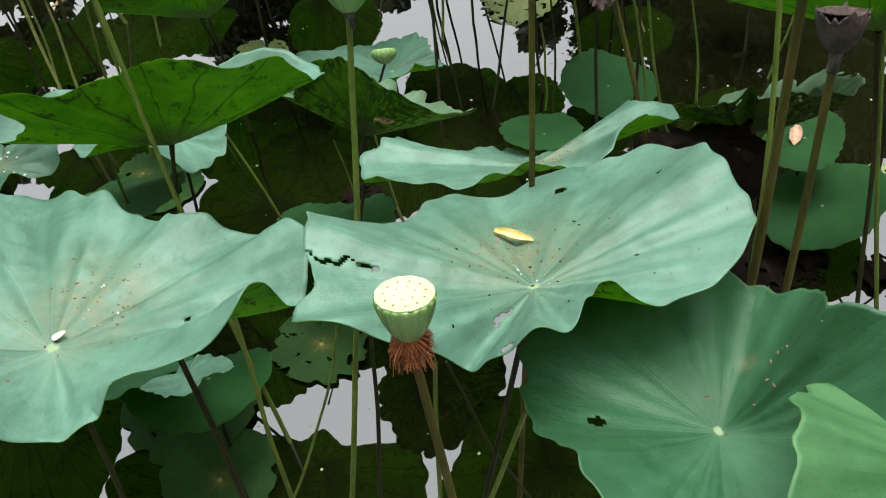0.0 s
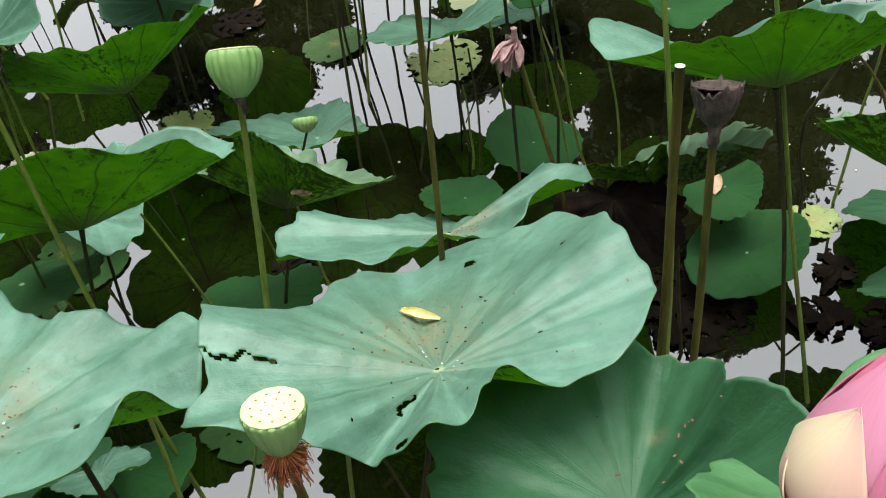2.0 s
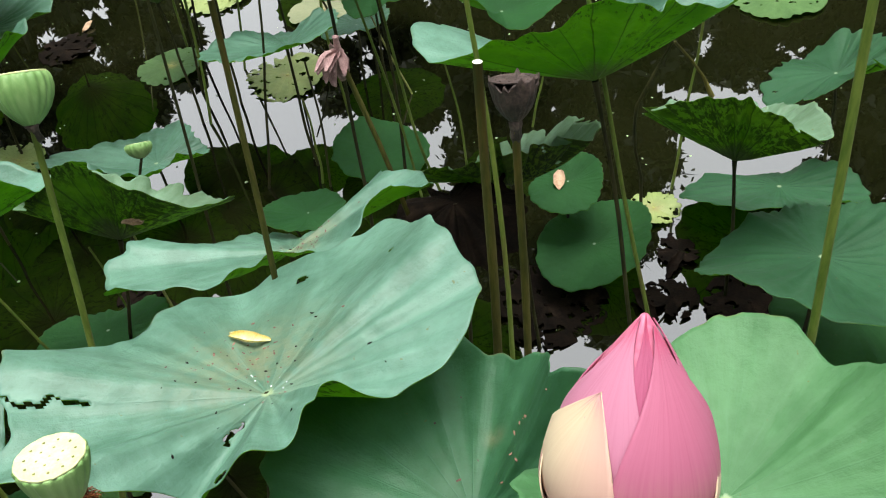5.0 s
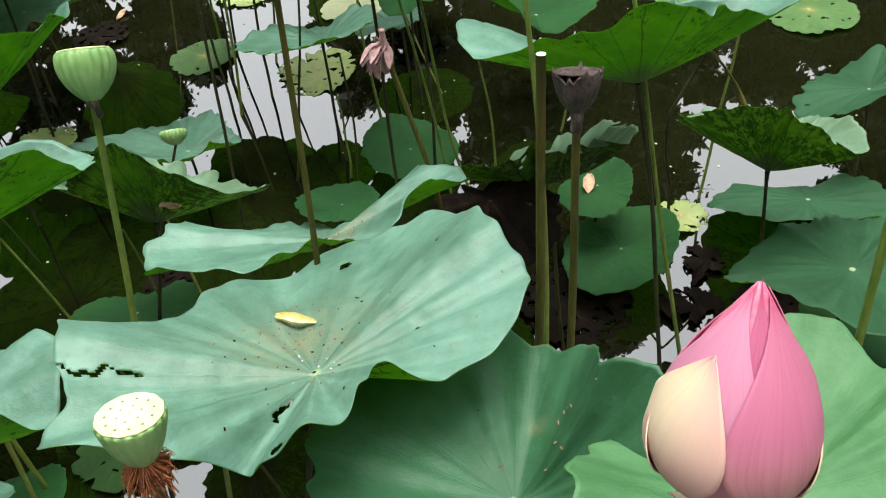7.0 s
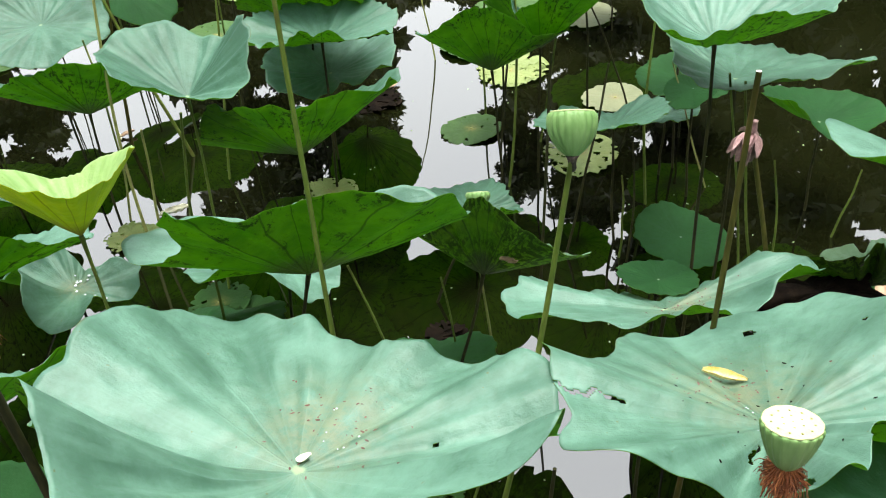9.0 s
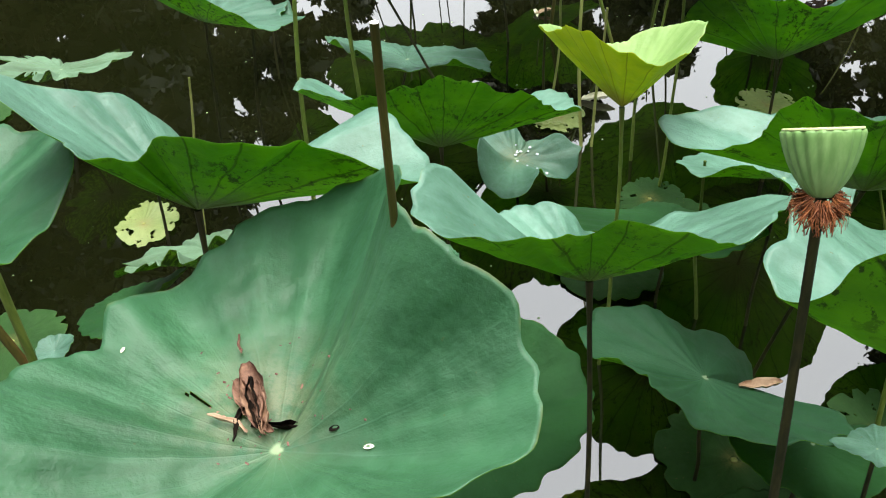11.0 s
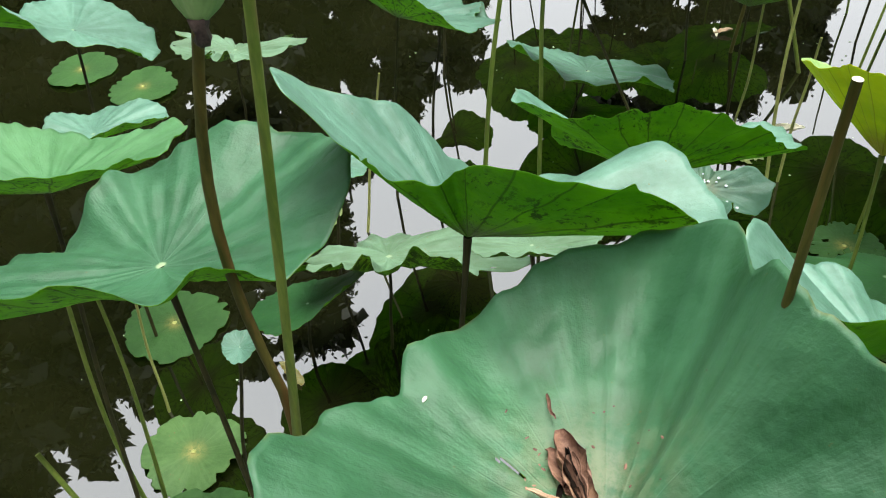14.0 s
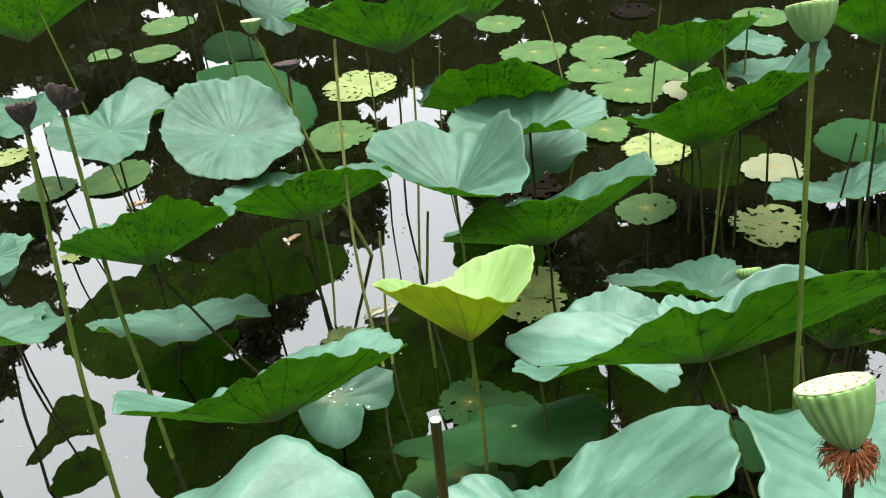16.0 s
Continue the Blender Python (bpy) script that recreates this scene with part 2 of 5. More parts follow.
M_STALK = plain("green stalk", (0.075, 0.120, 0.018), (0.135, 0.180, 0.032), 40.0, 0.5, 0.5, 0.001, (1, 1, 0.12), spec=0.14, third=(0.10, 0.09, 0.025))
M_STALK_PALE = plain("pale stalk", (0.200, 0.225, 0.060), (0.290, 0.305, 0.095), 40.0, 0.5, 0.5, 0.001, (1, 1, 0.12), spec=0.18, third=(0.22, 0.17, 0.08))
M_STALK_BROWN = plain("brown stalk", (0.044, 0.046, 0.010), (0.092, 0.080, 0.018), 40.0, 0.6, 0.5, 0.001, (1, 1, 0.12), spec=0.10, third=(0.105, 0.062, 0.018))
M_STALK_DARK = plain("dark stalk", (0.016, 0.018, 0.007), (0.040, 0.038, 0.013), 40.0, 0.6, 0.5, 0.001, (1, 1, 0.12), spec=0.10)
M_PITH = plain("cut pith", (0.65, 0.64, 0.52), (0.78, 0.77, 0.66), 120.0, 0.8, 0.5, 0.001)
M_POD = plain("seed pod green", (0.115, 0.225, 0.065), (0.190, 0.315, 0.110), 18.0, 0.5, 0.4, 0.002, (1, 1, 0.25), spec=0.3, third=(0.23, 0.31, 0.12))
M_POD_FACE = plain("seed pod face", (0.400, 0.440, 0.200), (0.500, 0.530, 0.280), 60.0, 0.6, 0.3, 0.001)
M_SEED = plain("lotus seed", (0.150, 0.170, 0.050), (0.230, 0.210, 0.080), 200.0, 0.5, 0.2, 0.001)
M_POD_OLD = plain("old pod", (0.020, 0.014, 0.012), (0.070, 0.047, 0.040), 50.0, 0.6, 0.9, 0.003, spec=0.25, third=(0.130, 0.092, 0.078))
M_STAMEN = plain("stamens", (0.150, 0.040, 0.012), (0.330, 0.105, 0.028), 80.0, 0.6, 0.2, 0.001)
M_DRY_PETAL = plain("dry petals", (0.200, 0.115, 0.112), (0.330, 0.205, 0.195), 60.0, 0.7, 0.6, 0.002, thin=0.15)
M_YELLOW = plain("fallen petal", (0.700, 0.560, 0.160), (0.800, 0.720, 0.380), 60.0, 0.5, 0.3, 0.001, thin=0.2)
M_CREAM = plain("pale petal", (0.66, 0.64, 0.48), (0.78, 0.76, 0.62), 60.0, 0.5, 0.3, 0.001, thin=0.2)
M_WATER = water_material()
M_DROP = plain("water bead", (0.45, 0.52, 0.48), (0.55, 0.62, 0.58), 50.0, 0.08, 0.0, 0.001, spec=0.9)
M_GROUND = plain("bank grass", (0.020, 0.035, 0.010), (0.045, 0.065, 0.020), 1.5, 0.9, 0.8, 0.05, third=(0.05, 0.04, 0.025))
M_BARK = plain("bark", (0.030, 0.028, 0.020), (0.052, 0.048, 0.034), 6.0, 0.9, 0.9, 0.03, (1, 1, 0.2))
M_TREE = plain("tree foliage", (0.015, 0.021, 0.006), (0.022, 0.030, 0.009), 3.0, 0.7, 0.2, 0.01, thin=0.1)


# ---- building helpers ----
def add_mesh(name, verts, faces, mats, parent=None, label="", mat_of=None, uvs=None, dirt=None, smooth=True):
    me = bpy.data.meshes.new(name)
    me.from_pydata([tuple(v) for v in verts], [], [tuple(f) for f in faces])
    for m in mats:
        me.materials.append(m)
    if mat_of is not None:
        me.polygons.foreach_set("material_index", np.array(mat_of, dtype=np.int32))
    me.polygons.foreach_set("use_smooth", np.full(len(me.polygons), smooth))
    if uvs is not None:
        layer = me.uv_layers.new(name="UVMap")
        layer.data.foreach_set("uv", np.array(uvs, dtype=np.float32).ravel())
    if dirt is not None:
        at = me.attributes.new("dirt", "FLOAT", "POINT")
        at.data.foreach_set("value", np.array(dirt, dtype=np.float32))
    me.update()
    ob = new(name, me)
    if parent is not None:
        ob.parent = parent
    if label:
        tagged(ob, label)
    return ob


def part(name, bm, material, parent, label=""):
    me = bpy.data.meshes.new(name)
    bm.to_mesh(me)
    bm.free()
    me.materials.append(material)
    me.polygons.foreach_set("use_smooth", np.full(len(me.polygons), True))
    ob = new(name, me)
    ob.parent = parent
    if label:
        tagged(ob, label)
    return ob


def thing(name, at, label, category, group=""):
    ob = new(name)
    ob.empty_display_size = 0.05
    ob.location = at
    return tagged(ob, label, category, group)


def series(coefs, phi):
    out = np.full_like(phi, coefs[0])
    for k in range(1, (len(coefs) + 1) // 2):
        out += coefs[2 * k - 1] * np.cos(k * phi) + coefs[2 * k] * np.sin(k * phi)
    return out


def blade(name, parent, rim, lift, mats, seed, n_phi=192, n_r=22, ruffle=0.0135, crease=0.0048, bowl=1.6, holes=(), nibble=0.0, gaps=0.0, thick=0.0014, dirt=None, tears=(), lobes=()):
    """A lotus leaf about its hub: rim gives the radius round the leaf, lift the height of the rim, both as harmonics.
    lobes: (angle, half width, further out, higher) in degrees and metres; holes: (angle, share of the radius, half width); tears: (angle, from, to, half width); nibble: eaten margin; gaps: share eaten away."""
    rng = np.random.default_rng(seed)
    phi = np.arange(n_phi) * 2 * np.pi / n_phi
    R, H = series(rim, phi), series(lift, phi)
    for a, w, out, up in lobes:
        swell = np.exp(-((((np.degrees(phi) - a + 180) % 360 - 180) / w) ** 2))
        R, H = R + out * swell, H + up * swell
    R = np.maximum(R, 0.02)
    mean = rim[0]
    wave = sum(rng.normal() / k**0.6 * np.cos(k * phi + rng.uniform(0, 6.3)) for k in range(5, 18))
    wave2 = sum(rng.normal() / k**0.4 * np.cos(k * phi + rng.uniform(0, 6.3)) for k in range(9, 32))
    wave3 = sum(rng.normal() / k**0.3 * np.cos(k * phi + rng.uniform(0, 6.3)) for k in range(26, 62, 3))
    R = R * (1 + (0.014 * wave2 + 0.004 * wave3) * (ruffle > 0.002))
    if nibble:
        bite = sum(rng.normal() / k**0.35 * np.cos(k * phi + rng.uniform(0, 6.3)) for k in range(3, 26))
        R = R * (1 - nibble * np.clip(bite - 0.1, 0, 2.5))
    rho = np.linspace(0, 1, n_r + 1)[1:] ** 0.9
    V, uv, stain = [(0, 0, 0)], [(0.5, 0.0)], [0.0]
    dx, dy, ds = dirt or (0, 0, 1e-6)
    for q in rho:
        prof = q**bowl
        z = H * prof + ruffle * mean / 0.3 * (wave * q**4 + 0.16 * wave3 * q**9) + crease * min(1.0, mean / 0.3) ** 1.5 * np.cos(21 * phi + 2 * np.sin(3 * phi)) * (0.35 + 0.65 * np.sin(2 * phi + seed) ** 2) * min(1.0, q / 0.55) ** 1.6 * min(1.0, (1.15 - q) * 4)
        x, y = q * R * np.cos(phi), q * R * np.sin(phi)
        for i in range(n_phi):
            lumps = 0.35 * ruffle * mean / 0.3 * min(1.0, q * 2.5) * (noise.noise(Vector((x[i] * 16, y[i] * 16, seed * 7.3))) + 0.5 * noise.noise(Vector((x[i] * 38, y[i] * 38, seed * 3.1))))
            V.append((x[i], y[i], z[i] + lumps))
            uv.append((phi[i] / (2 * np.pi), q))
            stain.append(float(np.exp(-(((x[i] - dx) ** 2 + (y[i] - dy) ** 2) / ds**2))))
    V = np.array(V)
    faces, keep_uv = [], []

    def index(j, i):
        return 1 + j * n_phi + i % n_phi

    for i in range(n_phi):
        faces.append((0, index(0, i), index(0, i + 1)))
        keep_uv.append([((i + 0.5) / n_phi, 0), (i / n_phi, rho[0]), ((i + 1) / n_phi, rho[0])])
    for j in range(n_r - 1):
        for i in range(n_phi):
            faces.append((index(j, i), index(j + 1, i), index(j + 1, i + 1), index(j, i + 1)))
            keep_uv.append([(i / n_phi, rho[j]), (i / n_phi, rho[j + 1]), ((i + 1) / n_phi, rho[j + 1]), ((i + 1) / n_phi, rho[j])])
    if holes or gaps or tears:
        off = Vector((rng.uniform(0, 50), rng.uniform(0, 50), 0))
        kept = []
        for f, u in zip(faces, keep_uv):
            c = V[list(f)].mean(0)
            ang, far = math.atan2(c[1], c[0]), math.hypot(c[0], c[1])
            q = sum(p[1] for p in u) / len(u)
            out = False
            for a, s, w in holes:
                k = int(round(math.radians(a) / (2 * np.pi) * n_phi)) % n_phi
                hx, hy = s * R[k] * math.cos(math.radians(a)), s * R[k] * math.sin(math.radians(a))
                out |= math.hypot(c[0] - hx, c[1] - hy) < w * (0.8 + 0.5 * noise.noise(Vector((c[0] * 60, c[1] * 60, 3.0))))
            for a, s0, s1, w in tears:
                d = (math.degrees(ang) - a + 180) % 360 - 180
                bend = 1.1 * math.sin(q * 33) + 0.6 * math.sin(q * 71)
                out |= s0 < q < s1 and abs(d + bend) < w
            if gaps and q > 0.12:
                g = noise.noise(Vector((c[0] * 26, c[1] * 26, 0)) + off) + 0.5 * noise.noise(Vector((c[0] * 60, c[1] * 60, 0)) + off)
                out |= g > 1.0 - gaps * (0.6 + 0.7 * q)
            if not out:
                kept.append((f, u))
        faces, keep_uv = [k[0] for k in kept], [k[1] for k in kept]
    # underside and rim
    nv = len(V)
    low = V.copy()
    low[:, 2] -= thick
    edges = {}
    for f in faces:
        for a, b in zip(f, f[1:] + f[:1]):
            edges[(a, b)] = edges.get((a, b), 0) + 1
    all_faces = list(faces) + [tuple(nv + k for k in reversed(f)) for f in faces]
    all_uv = list(keep_uv) + [list(reversed(u)) for u in keep_uv]
    mat_of = [0] * len(faces) + [1] * len(faces)
    for a, b in edges:
        if (b, a) not in edges:
            all_faces.append((b, a, nv + a, nv + b))
            all_uv.append([(0.26, 0.6)] * 4)
            mat_of.append(1)
    flat = [p for u in all_uv for p in u]
    return add_mesh(name, np.vstack([V, low]), all_faces, mats, parent, mat_of=mat_of, uvs=flat, dirt=stain + stain)


def tube(name, points, radii, material, parent=None, label="", sides=10, cap=None, rough=0.0, seed=0):
    """A round stalk along the points, with closed ends."""
    rng = np.random.default_rng(seed)
    P = [Vector(p) for p in points]
    V, Fc, mat_of = [], [], []
    ref = Vector((1, 0.2, 0)).normalized()
    n = len(P)
    for i, p in enumerate(P):
        d = (P[min(i + 1, n - 1)] - P[max(i - 1, 0)]).normalized()
        a = (ref - d * ref.dot(d)).normalized()
        b = d.cross(a)
        for s in range(sides):
            w = 2 * math.pi * s / sides
            r = float(radii[i] * (1 + rough * rng.normal()))
            V.append(p + r * (a * math.cos(w) + b * math.sin(w)))
    for i in range(n - 1):
        for s in range(sides):
            t = (s + 1) % sides
            Fc.append((i * sides + s, i * sides + t, (i + 1) * sides + t, (i + 1) * sides + s))
            mat_of.append(0)
    Fc.append(tuple(range(sides)))
    mat_of.append(1 if cap else 0)
    Fc.append(tuple(reversed(range((n - 1) * sides, n * sides))))
    mat_of.append(0)
    return add_mesh(name, V, Fc, [material, cap] if cap else [material], parent, label, mat_of=mat_of)


def stalk_line(top, base, bend, seed, n=14, deep=0.05, sway=(0.3, 0, 0)):
    """Points from the top down to just under the water, with a gentle bow."""
    rng = np.random.default_rng(seed)
    a, b = Vector(top), Vector((base[0], base[1], -deep))
    side = Vector((rng.uniform(-1, 1), rng.uniform(-1, 1), 0)) * (bend * (a - b).length)
    k = rng.uniform(1.5, 3.5)
    pts = []
    for i in range(n):
        s = i / (n - 1)
        wob = Vector((math.sin(s * k * 3.1), math.cos(s * k * 2.3 + 1) - math.cos(1), 0)) * 0.004
        pts.append(a.lerp(b, s) + side * math.sin(math.pi * s) + Vector((sway[1], sway[2], 0)) * math.sin(math.pi * min(1.0, s / sway[0])) + wob * math.sin(math.pi * s))
    return pts


# deep, dim, low and mid hold leaf shade in their top colour
LOOKS = {
    "blue": (M_TOP, M_UNDER), "dull": (M_TOP_DULL, M_UNDER), "deep": (M_TOP_DEEP_SHADE, M_UNDER), "dim": (M_TOP_DIM, M_UNDER), "fresh": (M_TOP_FRESH, M_UNDER), "low": (M_TOP_SHADE, M_UNDER), "mid": (M_TOP_HALF_SHADE, M_UNDER), "worn": (M_TOP_WORN, M_UNDER_ROT),
    "young": (M_TOP_YOUNG, M_UNDER_YOUNG), "rot": (M_TOP_WORN, M_UNDER_ROT), "dead": (M_DEAD_SHADED, M_DEAD_SHADED), "pad": (M_PAD, M_UNDER),
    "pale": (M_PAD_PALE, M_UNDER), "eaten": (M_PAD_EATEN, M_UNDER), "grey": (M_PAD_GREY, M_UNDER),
}
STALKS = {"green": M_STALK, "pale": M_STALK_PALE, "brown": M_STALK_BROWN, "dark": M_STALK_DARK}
seeds = iter(range(1, 100000))


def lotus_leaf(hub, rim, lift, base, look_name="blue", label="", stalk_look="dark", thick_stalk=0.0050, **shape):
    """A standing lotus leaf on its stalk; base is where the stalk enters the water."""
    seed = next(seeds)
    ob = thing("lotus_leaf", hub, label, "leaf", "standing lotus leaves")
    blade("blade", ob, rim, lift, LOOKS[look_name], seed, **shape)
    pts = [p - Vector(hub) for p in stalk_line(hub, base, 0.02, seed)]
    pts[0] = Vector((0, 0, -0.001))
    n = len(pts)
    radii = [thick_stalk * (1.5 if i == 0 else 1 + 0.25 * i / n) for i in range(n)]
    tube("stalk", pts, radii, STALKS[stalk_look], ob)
    return ob


PADS = {
    "green": ("pad", dict(gaps=0.0, nibble=0.05), "round dark green lotus leaf floating on the water"),
    "green2": ("pale", dict(gaps=0.05, nibble=0.05), "pale green lotus pad floating on the pond"),
    "holed": ("pad", dict(gaps=0.42, nibble=0.08), "dark green floating pad with insect holes"),
    "spotted": ("pale", dict(gaps=0.12, nibble=0.06), "floating green pad with yellow feeding marks"),
    "bitten": ("pale", dict(gaps=0.30, nibble=0.05), "pale floating pad with a bitten scalloped edge"),
    "eaten": ("eaten", dict(gaps=0.56, nibble=0.07), "yellowing floating pad riddled with insect holes"),
    "pale": ("grey", dict(gaps=0.1, nibble=0.05), "faded yellowish pad lying on the water"),
    "dead": ("dead", dict(gaps=0.66, nibble=0.08), "decayed brown leaf remains on the water"),
}


def floating_pad(x, y, r, kind):
    look_name, shape, label = PADS[kind]
    seed = next(seeds)
    rng = np.random.default_rng(seed)
    rim = [r] + [float(v) for v in rng.normal(0, 0.03 * r, 6)]
    lift = [0.0] + [float(v) for v in rng.normal(0, 0.004, 6)]
    ob = thing("floating_pad", (x, y, 0.012 + 0.003 * rng.random()), label, "lily pad", "floating pads")
    blade("blade", ob, rim, lift, LOOKS[look_name], seed, n_phi=120, n_r=22, ruffle=0.0015, crease=0.0012, thick=0.0012, dirt=(0, 0, 0.03), **shape)
    rise = Matrix.Translation((0, 0, 0.0008)) @ Matrix.Diagonal((1, 1, 0.22, 1))
    bm = bmesh.new()
    bmesh.ops.create_icosphere(bm, subdivisions=2, radius=0.035 * r + 0.003)
    bmesh.ops.transform(bm, matrix=rise, verts=bm.verts)
    part("hub", bm, M_DEAD_SHADED if kind == "dead" else M_STALK_PALE, ob)
    return ob


# ---- setting: pond, bank, trees round it ----
def disc(name, inner, outer, z0, z1, material, label, category, n=96, rings=6):
    V, Fc = [], []
    for j in range(rings + 1):
        s = j / rings
        r = inner + (outer - inner) * s * s
        for i in range(n):
            a = 2 * math.pi * i / n
            V.append((r * math.cos(a), 4 + r * math.sin(a), z0 + (z1 - z0) * min(1, s * 3)))
    for j in range(rings):
        for i in range(n):
            k = (i + 1) % n
            Fc.append((j * n + i, j * n + k, (j + 1) * n + k, (j + 1) * n + i)[::-1])
    if inner == 0:
        V, Fc = V[n - 1:], [tuple(max(0, v - n + 1) for v in f) for f in Fc]
        Fc = [tuple(dict.fromkeys(f)) for f in Fc]
        Fc = [f for f in Fc if len(f) > 2]
    return tagged(add_mesh(name, V, Fc, [material]), label, category, kind="structure")


disc("water", 0, 26, 0.0, 0.0, M_WATER, "still dark murky pond water reflecting sky and trees", "water")
disc("ground", 26, 900, -0.15, 0.9, M_GROUND, "dark grassy bank round the pond", "ground")


def tree(x, y, height, spread, seed, low=0.06, leaves=5200):
    """A broadleaf tree: tapered trunk, limbs, and a lumpy crown of single leaves, large within and small outside."""
    rng = np.random.default_rng(seed)
    ob = thing("tree", (x, y, 0.3), "tall dark green broadleaf tree on the pond bank", "tree", "trees round the pond")
    h = height * 0.93
    lean = rng.normal(0, 0.015, 2)
    pts = [(lean[0] * h * s + 0.1 * math.sin(3 * s), lean[1] * h * s, h * s) for s in np.linspace(0, 1, 8)]
    tube("trunk", pts, [0.014 * height * (1 - 0.85 * s) for s in np.linspace(0, 1, 8)], M_BARK, ob, sides=9)
    n_limb = int(10 + height * 0.9)
    tips, sizes = [], []
    for b in range(n_limb):
        s = low + (0.97 - low) * (b + rng.random()) / n_limb
        a = b * 2.4 + rng.normal(0, 0.4)
        root = np.array([lean[0] * h * s, lean[1] * h * s, h * s])
        reach = spread * (1.05 - 0.75 * max(0.0, s - 0.45) ** 1.3 / 0.46) * rng.uniform(0.45, 0.85)
        tip = root + np.array([math.cos(a) * reach, math.sin(a) * reach, reach * rng.uniform(0.05, 0.35)])
        if b % 3 == 0:
            tube("limb", [root + (tip - root) * k - np.array([0, 0, 0.1 * reach * math.sin(3 * k)]) for k in (0, 0.35, 0.7, 1)], [0.005 * height * q for q in (1, 0.7, 0.45, 0.2)], M_BARK, ob, sides=6)
        tips += [tip, root + (tip - root) * 0.35 + rng.normal(0, 0.1 * spread, 3)]
        sizes += [spread * rng.uniform(0.32, 0.5)] * 2
    tips, sizes = np.array(tips), np.array(sizes)

    def scatter(n, inner, outer, size):
        pick = rng.integers(0, len(tips), n)
        d = rng.normal(0, 1, (n, 3))
        d *= (sizes[pick] * rng.uniform(inner, outer, n) / np.linalg.norm(d, axis=1))[:, None]
        p = tips[pick] + d * (1, 1, 0.85)
        p[:, 2] = np.maximum(p[:, 2], 0.1)
        u = rng.normal(0, 1, (n, 3))
        u /= np.linalg.norm(u, axis=1)[:, None]
        w = np.cross(u, rng.normal(0, 1, (n, 3)))
        w /= np.linalg.norm(w, axis=1)[:, None]
        q = (size * rng.uniform(0.7, 1.4, n))[:, None]
        return np.stack([p - u * q, p + w * q * 0.55, p + u * q, p - w * q * 0.55], 1).reshape(-1, 3)

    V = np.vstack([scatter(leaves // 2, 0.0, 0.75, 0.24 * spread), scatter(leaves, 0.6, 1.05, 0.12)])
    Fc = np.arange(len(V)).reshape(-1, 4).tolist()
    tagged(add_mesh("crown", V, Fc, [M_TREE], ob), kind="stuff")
    return ob


def tree_at(azimuth, far, height, spread, seed, low=0.05, leaves=5200):
    """Place by the compass direction as seen from the middle of the leaves."""
    a = math.radians(azimuth)
    tree(-0.6 + far * math.sin(a), 2.2 + far * math.cos(a), height, spread, seed, low, leaves)


rng_tree = np.random.default_rng(31)
azimuth, k = -88.0, 0
while azimuth < 88:
    top = np.interp(azimuth, [p[0] for p in SKYLINE], [p[1] for p in SKYLINE])
    far = rng_tree.uniform(29, 31) if top < 43 else 23.0
    tree_at(azimuth, far, far * math.tan(math.radians(top)) * rng_tree.uniform(1.06, 1.13), 1.9 if abs(azimuth) < 45 else 2.6, 100 + k)
    azimuth += 3.1 if abs(azimuth) < 45 else 5.0
    k += 1
# unseen trees behind the camera, added tall to block sky light and sheen
for azimuth in range(96, 270, 13):
    tree_at(azimuth, 29, 31, 5.5, 200 + azimuth, 0.05, 4500)

# ---- lotus leaves ----
leaf_m = lotus_leaf((0.248, 1.103, 1.202), (0.312, -0.015, 0.114, 0.008, 0.037, -0.008, -0.002, 0.020, -0.004, 0.006, -0.020, -0.006, -0.003, 0.013, 0.008, -0.009, 0.002), (0.041, 0.007, -0.126, 0.057, 0.009, -0.018, 0.037, 0.007, 0.014, 0.003, -0.007, -0.017, -0.004, 0.011, 0.010, 0.001, -0.021), (-0.040, 0.959), 'blue', 'blue-green lotus leaf torn at its margin carrying a petal', 'dark', n_phi=480, n_r=60, bowl=1.08, ruffle=0.009, dirt=(-0.02, 0.10, 0.12), holes=((78, 0.78, 0.014), (45, 0.8, 0.006), (258, 0.93, 0.012)), tears=((176, 0.70, 1.01, 0.7), (232, 0.28, 0.52, 1.6)))
leaf_r = lotus_leaf((0.485, 0.875, 1.125), (0.253, -0.045, 0.021, -0.037, -0.034, 0.001, -0.010, -0.001, -0.006, 0.001, -0.003, -0.001, -0.003, 0.001, -0.007, 0.009, -0.002), (0.103, 0.057, -0.040, 0.047, 0.023, 0.022, -0.009, 0.005, 0.013, 0.002, 0.001, -0.005, 0.001, 0.004, -0.006, 0.003, -0.002), (0.507, 0.750), 'deep', 'broad lotus leaf below its neighbour, painted a shaded deep green', 'dark', n_phi=200, n_r=40, dirt=(0.06, 0.10, 0.012), holes=((175, 0.62, 0.016), (300, 0.5, 0.004)))
lotus_leaf((0.767, 0.744, 1.243), (0.256, -0.002, -0.056, 0.001, 0.024, -0.010, -0.009, -0.003, -0.008, 0.008, -0.005, 0.000, 0.001, 0.004, -0.001, 0.002, -0.003), (0.072, 0.016, -0.059, 0.047, 0.026, -0.017, -0.013, 0.016, -0.013, 0.006, 0.002, 0.005, 0.003, -0.001, -0.003, 0.010, -0.001), (0.826, 0.636), 'fresh', 'fresh mottled light green lotus leaf with a raised lobe', 'dark', n_phi=168, n_r=30, crease=0.0015, ruffle=0.006)
